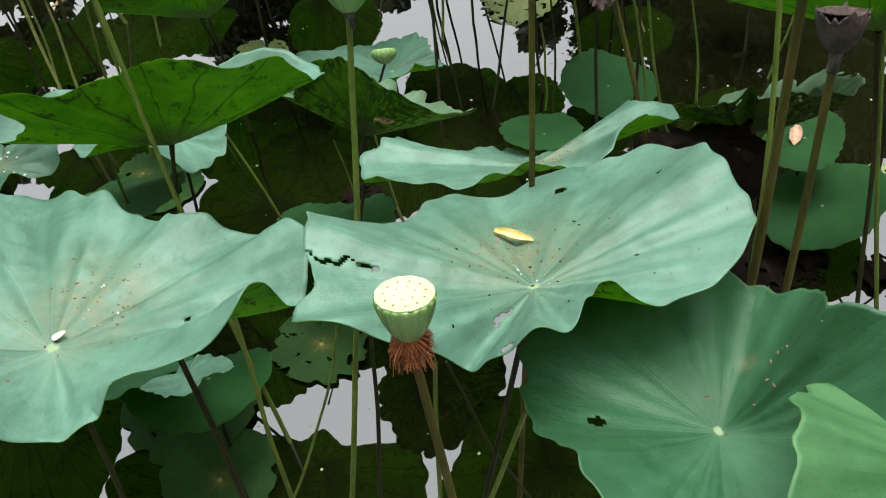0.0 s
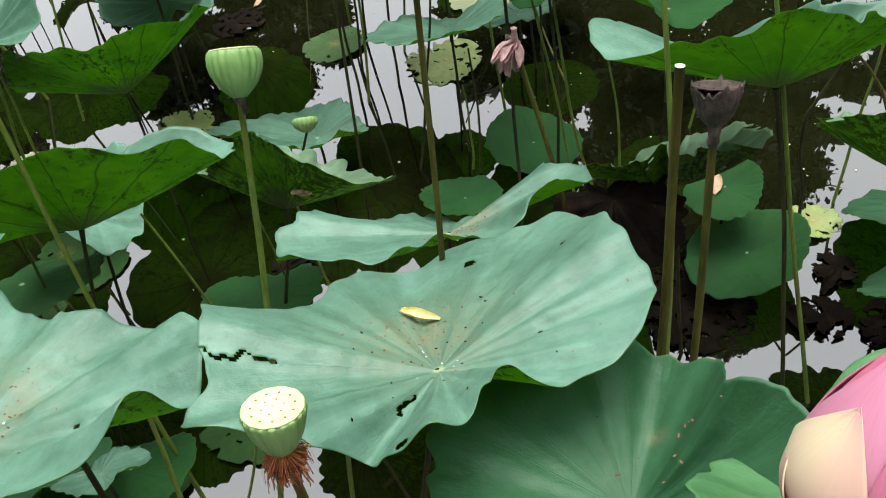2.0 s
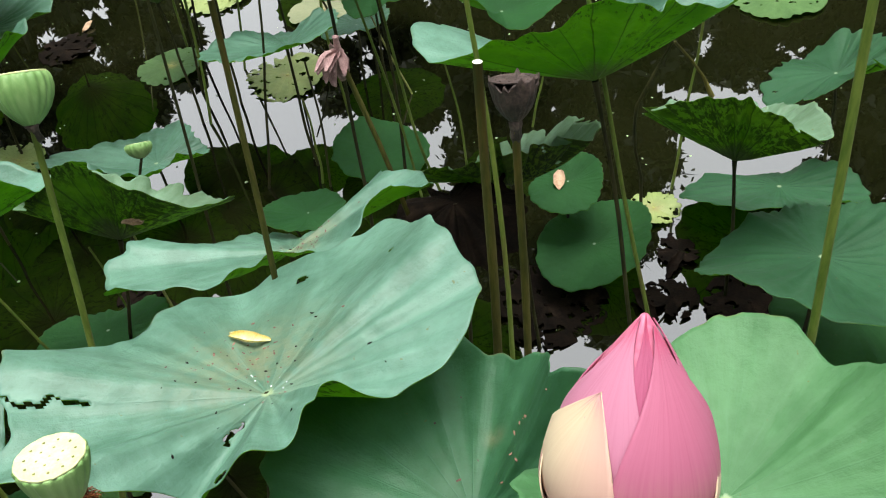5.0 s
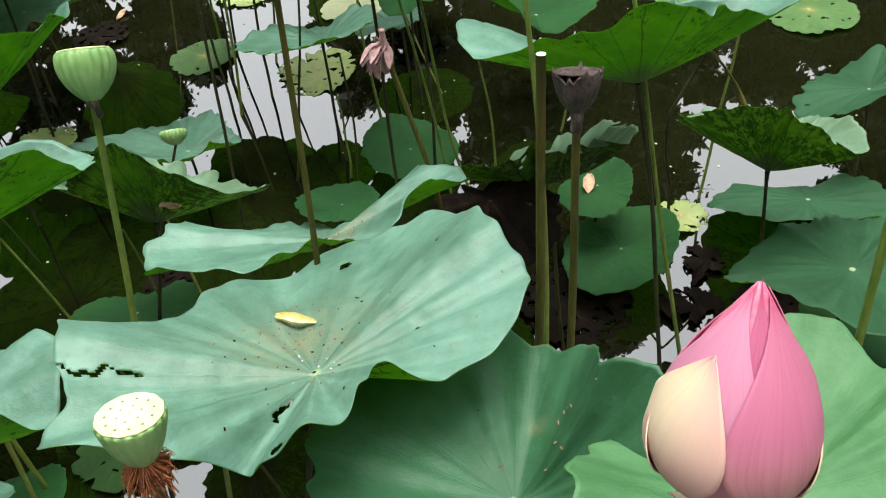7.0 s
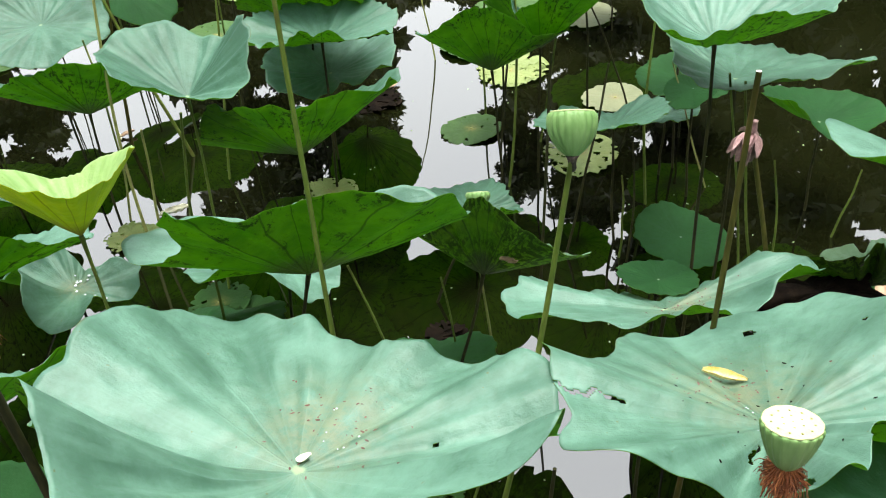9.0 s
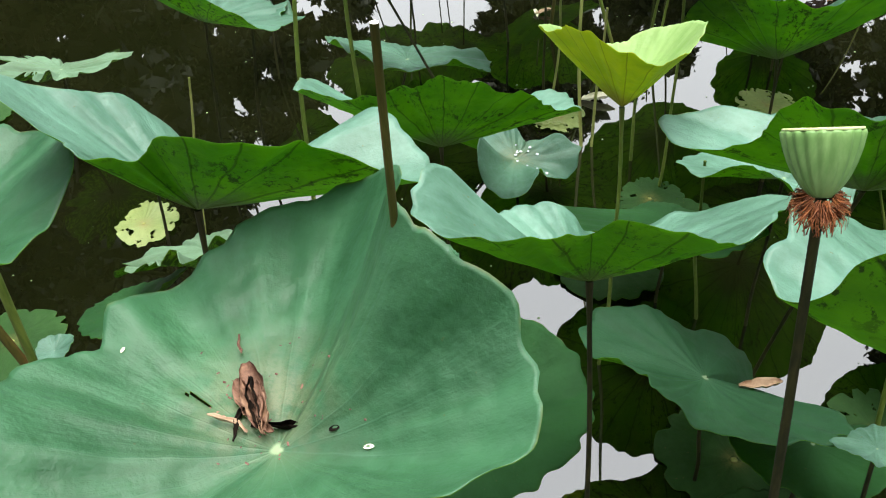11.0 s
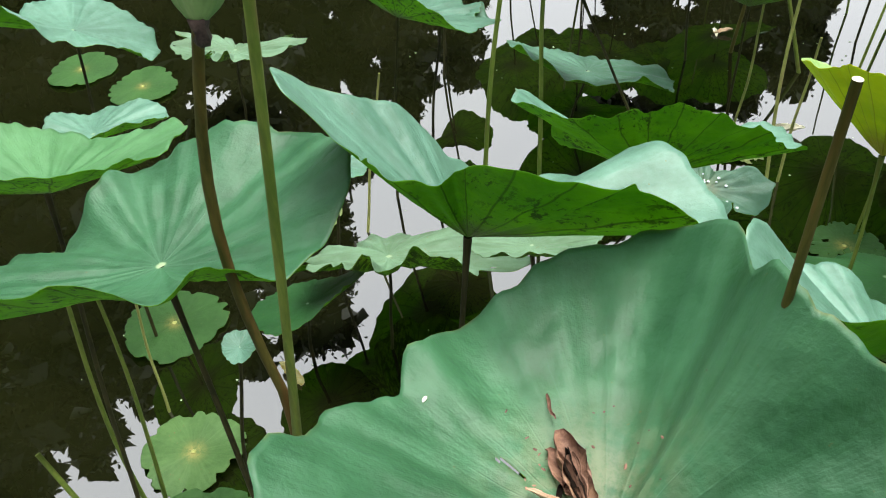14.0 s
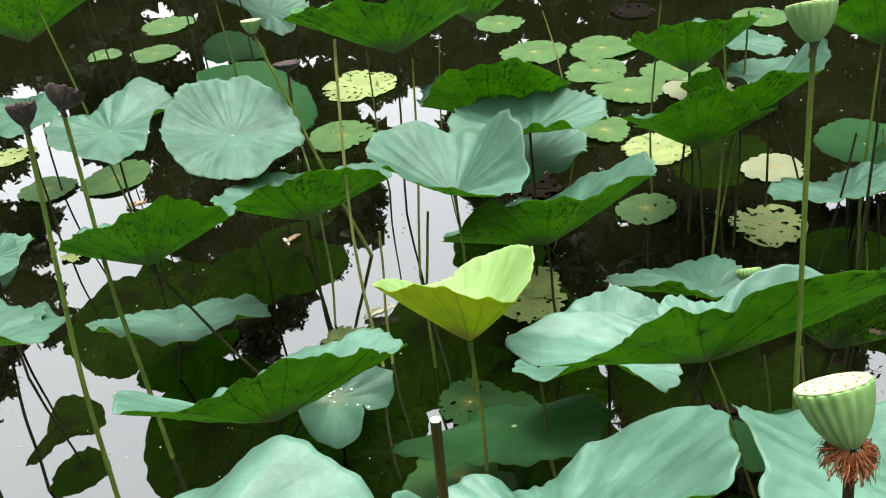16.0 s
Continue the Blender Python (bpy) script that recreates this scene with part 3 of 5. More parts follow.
leaf_b = lotus_leaf((-1.463, 0.679, 1.292), (0.333, -0.034, 0.030, -0.009, -0.017, 0.034, -0.022, 0.007, 0.034, -0.006, 0.021, -0.009, 0.002, 0.008, -0.003, 0.008, 0.001), (0.145, 0.056, -0.028, -0.023, 0.028, -0.060, -0.012, -0.019, 0.010, 0.010, -0.010, -0.008, 0.007, 0.000, 0.005, -0.003, -0.007), (-1.414, 0.563), 'mid', 'large cupped green lotus leaf with dead brown matter at its hub', 'dark', n_phi=192, n_r=40, crease=0.002, dirt=(-0.05, 0.06, 0.09), holes=(), tears=((165, 0.36, 0.52, 1.2),), lobes=((88, 6, 0.012, 0.028), (76, 4, -0.022, -0.006), (62, 9, 0.016, 0.0), (172, 5, -0.02, 0.0)))
lotus_leaf((-1.849, 1.126, 1.271), (0.265, 0.054, 0.092, 0.026, 0.051, -0.012, -0.022, 0.018, 0.004, -0.02, 0.008, -0.017, 0.01, 0.005, -0.004), (0.139, -0.03, -0.161, 0.075, -0.017, -0.021, -0.004, -0.024, -0.019, 0.002, -0.028, 0.01, 0.007, 0.017, -0.001), (-1.960, 0.897), 'blue', 'wavy lotus leaf folded up showing its green underside', 'dark', n_phi=240, n_r=30, bowl=1.1, ruffle=0.006)
lotus_leaf((-1.171, 1.296, 1.089), (0.261, 0.034, 0.026, 0.035, 0.052, 0.009, -0.003, -0.038, -0.004), (0.149, 0.014, -0.177, 0.047, 0.011, 0.011, -0.019, -0.009, 0.025), (-1.111, 1.133), 'blue', 'drooping lotus leaf with pale upper side and dark underside', 'dark', n_phi=208, n_r=28, bowl=1.1)
leaf_l = lotus_leaf((-0.487, 1.033, 1.238), (0.350, -0.021, 0.083, 0.030, -0.023, 0.057, 0.025, -0.002, 0.006, -0.012, -0.008, 0.008, -0.011, -0.007, 0.001, -0.004, -0.007, 0.000, 0.002, -0.005, 0.002), (0.100, -0.059, -0.121, 0.049, 0.041, 0.016, -0.023, -0.001, -0.023, 0.014, -0.018, -0.025, 0.006, -0.002, -0.013, -0.010, 0.008, -0.006, -0.011, -0.015, -0.011), (-0.626, 0.885), 'blue', 'wide blue-green lotus leaf cupped and holding debris', 'dark', n_phi=240, n_r=40, dirt=(0.03, 0.09, 0.11), holes=((8, 0.52, 0.008),))
leaf_v = lotus_leaf((0.285, 1.892, 0.750), (0.321, -0.042, -0.018, 0.047, 0.013, 0.004, -0.009, 0.003, 0.003, 0.006, -0.006, 0.003, -0.004, 0.002, -0.007, 0.006, -0.004), (0.073, 0.027, -0.217, 0.047, 0.003, 0.012, 0.002, -0.003, 0.000, -0.003, 0.010, -0.009, 0.003, -0.004, 0.013, -0.005, -0.004), (0.228, 1.784), 'blue', 'narrow curled blue-green lotus leaf with debris along its fold', 'dark', n_phi=208, n_r=28, dirt=(0.05, -0.02, 0.09), bowl=1.1)
lotus_leaf((-2.260, 0.849, 1.295), (0.283, 0.004, 0.008, -0.049, 0.006, -0.008, -0.009, -0.001, -0.002, 0.005, -0.001, 0.001, 0.004, 0.001, -0.001, 0.003, 0.003), (0.087, 0.064, -0.054, -0.050, -0.024, -0.018, 0.006, -0.013, 0.000, -0.001, -0.004, -0.003, -0.008, 0.002, -0.006, -0.010, 0.005), (-1.933, 0.655), 'mid', 'smooth grey-green lotus leaf tilted on its stalk', 'dark', n_phi=208, n_r=28, lobes=((32, 22, 0.05, 0.0), (95, 16, -0.03, 0.0)))
lotus_leaf((-1.243, 2.091, 0.951), (0.190, -0.007, -0.006, 0.006, 0.004, -0.013, 0.015, 0.003, -0.003), (0.205, 0.004, -0.079, 0.009, 0.032, 0.004, 0.011, 0.005, -0.005), (-1.262, 2.034), 'young', 'young yellow-green lotus leaf curled upwards', 'green', n_phi=208, n_r=28, bowl=1.1)
lotus_leaf((-1.823, 2.262, 0.620), (0.369, -0.005, 0.069, 0.007, 0.041, 0.008, -0.001, -0.032, 0.008), (0.153, 0.047, -0.269, 0.014, 0.033, -0.024, -0.044, 0.009, 0.008), (-1.779, 2.186), 'blue', 'folded lotus leaf with spotted green underside', 'dark', n_phi=208, n_r=28, bowl=1.1)
lotus_leaf((-0.642, 2.017, 0.835), (0.322, -0.003, -0.043, 0.118, -0.024, 0.013, 0.004, 0.007, -0.042, -0.023, 0.049), (0.203, 0.046, -0.182, -0.045, -0.002, 0.010, -0.020, -0.037, -0.013, -0.019, 0.015), (-0.840, 1.917), 'blue', 'lotus leaf raised like a fan with spotted green underside', 'dark', n_phi=208, n_r=28, bowl=1.1)
leaf_u = lotus_leaf((-0.174, 2.239, 0.620), (0.236, 0.039, 0.066, 0.038, -0.002, 0.013, -0.004, -0.003, -0.004), (0.154, -0.081, -0.158, -0.037, -0.039, 0.002, 0.008, 0.008, -0.013), (-0.352, 2.165), 'rot', 'decaying lotus leaf with blotched brown-green underside', 'dark', n_phi=208, n_r=28, gaps=0.12, nibble=0.06, bowl=1.1)
lotus_leaf((1.011, 1.787, 1.120), (0.304, -0.029, 0.117, -0.05, -0.053, 0.041, -0.036, 0.047, -0.029, 0.026, 0.008, 0.001, 0.015, 0.003, 0.001), (0.124, 0.016, -0.189, 0.044, 0.024, 0.01, 0.05, -0.028, 0.001, -0.009, -0.027, 0.018, 0.003, 0.006, -0.003), (1.129, 1.652), 'blue', 'arched lotus leaf with bright rim and green underside', 'dark', n_phi=240, n_r=30, bowl=1.1, ruffle=0.006)
lotus_leaf((0.905, 2.106, 0.620), (0.236, -0.009, 0.018, 0.023, -0.000, 0.001, 0.003, -0.004, -0.006), (0.102, 0.029, -0.162, 0.011, 0.031, -0.001, -0.013, 0.011, 0.002), (0.945, 1.990), 'worn', 'withered lotus leaf with greyed top and brown rot', 'dark', n_phi=208, n_r=28, gaps=0.2, nibble=0.12)
lotus_leaf((1.554, 2.049, 0.550), (0.235, -0.006, 0.026, 0.003, -0.024, -0.003, -0.001, -0.001, 0.008), (0.166, -0.071, -0.121, 0.020, 0.035, 0.008, -0.004, 0.009, -0.002), (1.590, 2.016), 'rot', 'dish-shaped decaying leaf with mossy blotched underside', 'dark', n_phi=208, n_r=28, nibble=0.05, bowl=1.1)
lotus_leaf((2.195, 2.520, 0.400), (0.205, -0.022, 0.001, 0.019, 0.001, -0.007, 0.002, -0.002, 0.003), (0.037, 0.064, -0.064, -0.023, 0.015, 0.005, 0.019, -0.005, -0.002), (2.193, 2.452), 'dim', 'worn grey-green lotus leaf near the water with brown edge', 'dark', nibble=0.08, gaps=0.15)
lotus_leaf((1.908, 2.300, 0.150), (0.267, -0.037, -0.024, 0.016, -0.020, -0.002, 0.004, -0.003, -0.001), (0.009, -0.011, -0.128, 0.009, 0.023, 0.008, 0.005, 0.007, 0.014), (1.909, 2.280), 'dim', 'broad deep green lotus leaf low among stalks, shade in its colour', 'dark')
lotus_leaf((1.626, 1.686, 0.480), (0.309, -0.017, -0.047, 0.009, 0.005, -0.000, -0.001, 0.004, -0.006), (0.040, -0.002, -0.107, 0.006, 0.035, 0.005, -0.023, 0.004, 0.019), (1.588, 1.602), 'dim', 'broad deep green lotus leaf low among stalks, shade in its colour', 'dark')
leaf_d = lotus_leaf((1.203, 2.463, 0.250), (0.132, -0.010, -0.022, -0.004, 0.014, -0.001, 0.001, 0.002, 0.001), (0.014, 0.023, 0.002, 0.006, 0.005, -0.002, -0.002, 0.000, -0.001), (1.194, 2.440), 'low', 'dark green lotus leaf low over the water, coloured as shaded', 'dark', crease=0.0008, ruffle=0.006)
lotus_leaf((1.236, 2.292, 0.100), (0.202, -0.006, -0.006, 0.000, 0.016, 0.002, 0.001, -0.001, 0.004), (0.025, 0.038, -0.013, 0.007, -0.008, 0.001, 0.004, 0.003, -0.000), (1.240, 2.274), 'low', 'dark green lotus leaf low over the water, coloured as shaded', 'dark', crease=0.0008, ruffle=0.006)
lotus_leaf((0.652, 3.073, 0.080), (0.193, -0.001, -0.006, -0.005, -0.005, 0.001, -0.000, 0.001, 0.002), (0.017, -0.017, 0.013, -0.000, -0.006, 0.004, -0.004, 0.001, 0.001), (0.656, 3.058), 'low', 'dark green lotus leaf low over the water, coloured as shaded', 'dark', crease=0.0008, ruffle=0.006)
lotus_leaf((-0.189, 3.154, 0.200), (0.269, -0.091, 0.014, 0.022, -0.015, -0.015, 0.008, 0.016, -0.016), (0.070, -0.028, -0.093, -0.002, 0.034, -0.015, -0.009, -0.011, 0.004), (-0.185, 3.117), 'dull', 'blue-green lotus leaf standing over the water', 'dark')
lotus_leaf((0.340, 2.193, 0.600), (0.117, -0.009, -0.016, -0.002, -0.001, -0.002, -0.000, -0.001, -0.000), (0.027, -0.007, -0.030, 0.004, 0.003, -0.002, 0.000, 0.000, 0.000), (0.292, 2.135), 'low', 'dark green lotus leaf low over the water, coloured as shaded', 'dark', crease=0.0008, ruffle=0.006)
lotus_leaf((-0.796, 2.413, 0.550), (0.233, -0.036, 0.001, 0.012, -0.008, -0.024, -0.013, -0.003, 0.017), (0.081, 0.026, -0.015, -0.021, 0.053, 0.013, -0.001, 0.008, -0.005), (-0.822, 2.317), 'blue', 'lotus leaf turned to show its dark green underside', 'dark', bowl=1.1)
leaf_e = lotus_leaf((-1.748, 2.844, 0.170), (0.203, -0.019, -0.046, 0.017, -0.020, -0.004, 0.056, 0.024, 0.024), (0.068, -0.062, -0.024, -0.015, 0.021, 0.009, 0.000, -0.039, 0.010), (-1.735, 2.827), 'dull', 'pale lotus leaf with water beads at its hub', 'dark', n_phi=208, n_r=28, dirt=(0, 0, 0.06))
lotus_leaf((-1.114, 2.388, 0.350), (0.295, -0.039, -0.053, 0.032, 0.004, -0.005, -0.013, 0.011, 0.008), (0.013, 0.020, -0.144, 0.004, 0.031, 0.011, -0.012, 0.005, 0.010), (-1.126, 2.358), 'low', 'dark green lotus leaf low over the water, coloured as shaded', 'dark', crease=0.0008, ruffle=0.006)
lotus_leaf((-2.361, 3.311, 0.280), (0.332, 0.015, 0.006, 0.007, 0.011, -0.008, 0.006, -0.005, 0.007), (0.034, -0.039, -0.155, 0.005, 0.005, -0.004, -0.018, -0.008, -0.010), (-2.455, 3.303), 'dull', 'blue-green lotus leaf standing over the water', 'dark')
lotus_leaf((-2.305, 3.026, 0.750), (0.292, 0.030, 0.032, 0.002, 0.008, -0.006, 0.008, -0.003, 0.004), (0.170, 0.032, -0.160, -0.007, -0.030, -0.005, 0.002, -0.018, -0.005), (-1.849, 2.981), 'dull', 'lotus leaf turned to show its dark green underside', 'dark', bowl=1.1)
lotus_leaf((-1.795, 3.560, 0.551), (0.345, 0.005, 0.031, 0.025, -0.000, -0.003, 0.007, -0.001, 0.005), (0.184, 0.017, -0.144, -0.021, -0.021, -0.010, 0.006, -0.008, 0.001), (-1.791, 3.495), 'dull', 'lotus leaf turned to show its dark green underside', 'dark', bowl=1.1)
lotus_leaf((-1.192, 3.063, 0.850), (0.269, -0.014, 0.006, 0.009, -0.026, 0.004, 0.010, -0.006, 0.003), (0.165, -0.018, 0.013, 0.018, 0.030, 0.018, 0.023, 0.001, 0.021), (-1.209, 2.987), 'dull', 'lotus leaf turned to show its dark green underside', 'green', bowl=1.1)
lotus_leaf((-0.815, 4.015, 0.450), (0.310, 0.003, 0.046, 0.009, 0.008, -0.003, -0.004, -0.007, -0.005), (0.050, 0.012, 0.002, 0.031, -0.011, -0.005, 0.008, -0.007, 0.005), (-0.836, 3.976), 'blue', 'blue-green lotus leaf standing over the water', 'dark')
lotus_leaf((-0.849, 3.185, 0.509), (0.372, 0.010, 0.008, 0.024, -0.011, -0.001, 0.011, 0.009, -0.010), (0.212, 0.090, -0.200, -0.002, 0.027, 0.026, -0.008, -0.011, 0.012), (-0.815, 3.120), 'dull', 'lotus leaf turned to show its dark green underside', 'dark', bowl=1.1)
lotus_leaf((-2.125, 4.085, 0.750), (0.313, 0.004, -0.022, -0.006, -0.009, 0.001, -0.005, 0.004, -0.006), (0.061, -0.049, 0.110, -0.004, -0.000, -0.005, -0.002, -0.015, 0.004), (-2.102, 4.022), 'dull', 'blue-green lotus leaf standing over the water', 'dark')
lotus_leaf((-2.787, 4.456, 0.700), (0.293, 0.010, 0.000, -0.026, 0.030, -0.022, 0.017, -0.011, 0.009), (0.049, -0.014, 0.039, 0.011, 0.031, -0.009, -0.010, 0.016, -0.016), (-2.743, 4.341), 'dull', 'blue-green lotus leaf standing over the water', 'dark')
lotus_leaf((-0.913, 4.263, 0.600), (0.317, -0.022, -0.049, 0.005, -0.036, -0.004, -0.020, -0.007, -0.026), (0.200, 0.011, -0.140, -0.051, 0.019, 0.014, 0.031, -0.021, 0.014), (-0.926, 4.155), 'dull', 'lotus leaf turned to show its dark green underside', 'dark', bowl=1.1)
lotus_leaf((-0.004, 3.997, 0.500), (0.200, -0.038, 0.029, 0.019, -0.008, -0.005, 0.001, 0.002, -0.002), (0.100, -0.004, -0.110, -0.033, 0.024, -0.000, -0.002, 0.005, 0.005), (-0.033, 3.901), 'dull', 'lotus leaf turned to show its dark green underside', 'dark', bowl=1.1)
lotus_leaf((0.152, 3.819, 0.600), (0.260, 0.050, 0.014, -0.015, -0.040, 0.005, 0.006, -0.004, -0.013), (0.220, 0.018, -0.140, 0.062, -0.037, 0.018, 0.001, 0.036, 0.014), (0.133, 3.742), 'dull', 'lotus leaf turned to show its dark green underside', 'dark', bowl=1.1)
lotus_leaf((0.050, 4.229, 0.700), (0.294, 0.007, 0.007, 0.007, 0.001, 0.001, 0.001, 0.001, 0.000), (0.220, 0.014, -0.140, 0.011, 0.009, 0.003, 0.003, -0.001, -0.001), (-0.006, 4.146), 'dull', 'lotus leaf turned to show its dark green underside', 'dark', bowl=1.1)
lotus_leaf((0.527, 2.556, 1.180), (0.298, 0.030, 0.019, -0.006, -0.007, 0.003, 0.002, -0.002, -0.003), (0.155, 0.000, -0.006, 0.000, -0.019, -0.011, 0.007, 0.010, 0.005), (0.512, 2.450), 'blue', 'blue-green lotus leaf standing over the water', 'dark')
lotus_leaf((0.699, 2.842, 0.900), (0.318, 0.072, -0.018, -0.002, 0.002, 0.017, -0.010, -0.005, -0.000), (0.086, -0.038, -0.074, 0.010, -0.039, -0.009, -0.007, -0.006, -0.001), (0.676, 2.695), 'dull', 'lotus leaf turned to show its dark green underside', 'dark', bowl=1.1)
lotus_leaf((-0.068, 3.732, 0.550), (0.300, 0.005, 0.028, 0.024, -0.002, -0.002, -0.001, -0.000, 0.001), (0.200, -0.009, -0.140, -0.017, 0.025, 0.006, 0.019, 0.008, -0.005), (-0.040, 3.654), 'dull', 'lotus leaf turned to show its dark green underside', 'dark', bowl=1.1)
lotus_leaf((-0.799, 3.806, 0.700), (0.330, -0.006, -0.002, 0.016, 0.004, 0.000, -0.003, -0.002, 0.000), (0.097, 0.002, -0.039, -0.016, -0.001, -0.001, 0.018, 0.003, -0.002), (-0.820, 3.706), 'dull', 'lotus leaf turned to show its dark green underside', 'dark', bowl=1.1)
lotus_leaf((0.389, 3.272, 0.500), (0.248, -0.048, -0.008, 0.018, 0.003, -0.005, 0.001, 0.000, 0.001), (0.060, 0.023, -0.083, 0.012, 0.008, 0.003, 0.011, -0.008, 0.003), (0.405, 3.175), 'dull', 'lotus leaf turned to show its dark green underside', 'dark', bowl=1.1)
lotus_leaf((-2.775, 1.046, 1.150), (0.253, 0.018, 0.020, 0.006, 0.015, -0.004, 0.001, -0.005, -0.005), (0.101, 0.044, -0.091, 0.014, -0.002, -0.010, 0.006, -0.004, -0.005), (-2.687, 0.819), 'fresh', 'light green lotus leaf rolled up at its edge', 'dark', bowl=1.1)
lotus_leaf((-3.326, 1.612, 0.800), (0.197, 0.034, 0.010, -0.006, -0.007, -0.004, 0.005, 0.003, -0.001), (0.039, 0.041, -0.048, 0.014, -0.011, -0.002, -0.009, 0.012, -0.002), (-3.294, 1.533), 'blue', 'blue-green lotus leaf standing over the water', 'dark')
lotus_leaf((-3.695, 1.959, 0.900), (0.232, -0.017, 0.018, -0.001, -0.000, -0.001, -0.008, -0.008, -0.012), (0.012, -0.044, -0.102, -0.023, -0.034, 0.019, 0.004, 0.017, -0.005), (-3.764, 1.864), 'blue', 'lotus leaf turned to show its dark green underside', 'dark', bowl=1.1)
lotus_leaf((-2.725, 1.694, 0.250), (0.175, 0.016, -0.013, -0.008, 0.010, -0.002, 0.006, -0.002, 0.002), (0.042, 0.082, -0.037, 0.025, 0.004, 0.005, 0.001, -0.002, -0.001), (-2.730, 1.661), 'low', 'dark green lotus leaf low over the water, coloured as shaded', 'dark', crease=0.0008, ruffle=0.006)
lotus_leaf((-2.630, 1.286, 0.499), (0.056, 0.008, 0.001, 0.000, -0.004, -0.002, 0.001, -0.001, -0.000), (0.015, 0.004, 0.001, 0.005, 0.005, 0.002, 0.002, 0.001, -0.001), (-2.670, 1.189), 'blue', 'blue-green lotus leaf standing over the water', 'dark')
lotus_leaf((-2.499, 1.849, 0.400), (0.314, 0.059, 0.062, 0.007, 0.030, -0.025, -0.005, -0.022, 0.027), (0.003, 0.086, -0.167, 0.001, -0.033, -0.027, -0.009, -0.016, -0.018), (-2.519, 1.815), 'worn', 'flat withered lotus leaf browned along its edge', 'dark', nibble=0.08, gaps=0.15)
lotus_leaf((-2.828, 2.088, 0.500), (0.104, 0.003, -0.000, 0.004, 0.002, 0.002, 0.001, 0.001, -0.001), (0.018, -0.015, -0.011, -0.004, -0.008, -0.005, 0.001, -0.003, 0.000), (-2.852, 2.033), 'blue', 'blue-green lotus leaf standing over the water', 'dark')
lotus_leaf((-1.942, 1.644, 0.800), (0.156, 0.005, -0.002, 0.005, 0.009, -0.000, -0.001, 0.001, -0.001), (0.026, 0.040, -0.064, -0.003, 0.008, -0.006, -0.000, 0.001, 0.001), (-1.887, 1.574), 'worn', 'yellowing worn lotus leaf hidden below another', 'dark')
lotus_leaf((-2.871, 2.664, 0.750), (0.309, -0.006, 0.053, 0.010, -0.010, 0.008, 0.005, 0.001, 0.019), (0.129, -0.104, -0.140, 0.003, -0.015, -0.015, 0.000, -0.011, 0.016), (-2.889, 2.546), 'dull', 'lotus leaf turned to show its dark green underside', 'dark', bowl=1.1)
lotus_leaf((-3.215, 3.711, 0.500), (0.194, 0.004, 0.003, 0.005, 0.003, -0.010, -0.008, 0.002, 0.012), (0.038, -0.072, -0.004, 0.059, 0.020, 0.006, 0.004, 0.004, -0.016), (-3.213, 3.657), 'dull', 'blue-green lotus leaf standing over the water', 'dark')
lotus_leaf((-1.472, 1.423, 0.450), (0.258, 0.040, -0.001, 0.004, -0.006, -0.007, 0.013, 0.003, -0.008), (0.067, -0.029, 0.039, 0.016, -0.021, -0.006, 0.005, 0.008, -0.016), (-1.500, 1.374), 'low', 'dark green lotus leaf low over the water, coloured as shaded', 'dark', crease=0.0008, ruffle=0.006)
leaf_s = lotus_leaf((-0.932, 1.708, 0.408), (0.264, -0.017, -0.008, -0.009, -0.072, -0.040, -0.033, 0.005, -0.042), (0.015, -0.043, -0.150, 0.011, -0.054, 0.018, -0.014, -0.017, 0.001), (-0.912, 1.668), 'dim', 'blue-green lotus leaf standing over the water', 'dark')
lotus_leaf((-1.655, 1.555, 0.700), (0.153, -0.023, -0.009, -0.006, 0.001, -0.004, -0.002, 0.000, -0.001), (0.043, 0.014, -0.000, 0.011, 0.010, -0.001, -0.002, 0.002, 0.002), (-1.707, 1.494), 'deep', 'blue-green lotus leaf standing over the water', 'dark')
lotus_leaf((-0.648, 1.651, 0.300), (0.187, -0.011, -0.037, 0.016, -0.001, -0.002, 0.002, 0.002, 0.000), (0.012, 0.013, -0.069, 0.023, 0.009, -0.001, 0.000, 0.003, 0.001), (-0.668, 1.603), 'low', 'dark green lotus leaf low over the water, coloured as shaded', 'dark', crease=0.0008, ruffle=0.006)
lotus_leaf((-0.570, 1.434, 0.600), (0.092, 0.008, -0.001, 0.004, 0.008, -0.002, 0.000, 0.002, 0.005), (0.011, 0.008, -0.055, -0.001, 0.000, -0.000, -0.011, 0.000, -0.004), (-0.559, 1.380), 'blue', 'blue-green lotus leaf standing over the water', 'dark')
lotus_leaf((-0.336, 2.284, 0.250), (0.187, 0.002, -0.026, 0.008, 0.000, 0.000, 0.002, -0.001, 0.000), (0.015, 0.003, -0.056, 0.021, 0.002, 0.000, 0.004, -0.002, 0.001), (-0.342, 2.262), 'low', 'dark green lotus leaf low over the water, coloured as shaded', 'dark', crease=0.0008, ruffle=0.006)
lotus_leaf((0.769, 3.548, 0.499), (0.120, -0.007, -0.017, -0.002, 0.005, 0.001, -0.001, -0.000, -0.001), (0.013, 0.020, 0.011, 0.004, -0.014, -0.006, -0.001, 0.003, 0.000), (0.772, 3.466), 'low', 'dark green lotus leaf low over the water, coloured as shaded', 'dark', crease=0.0008, ruffle=0.006)
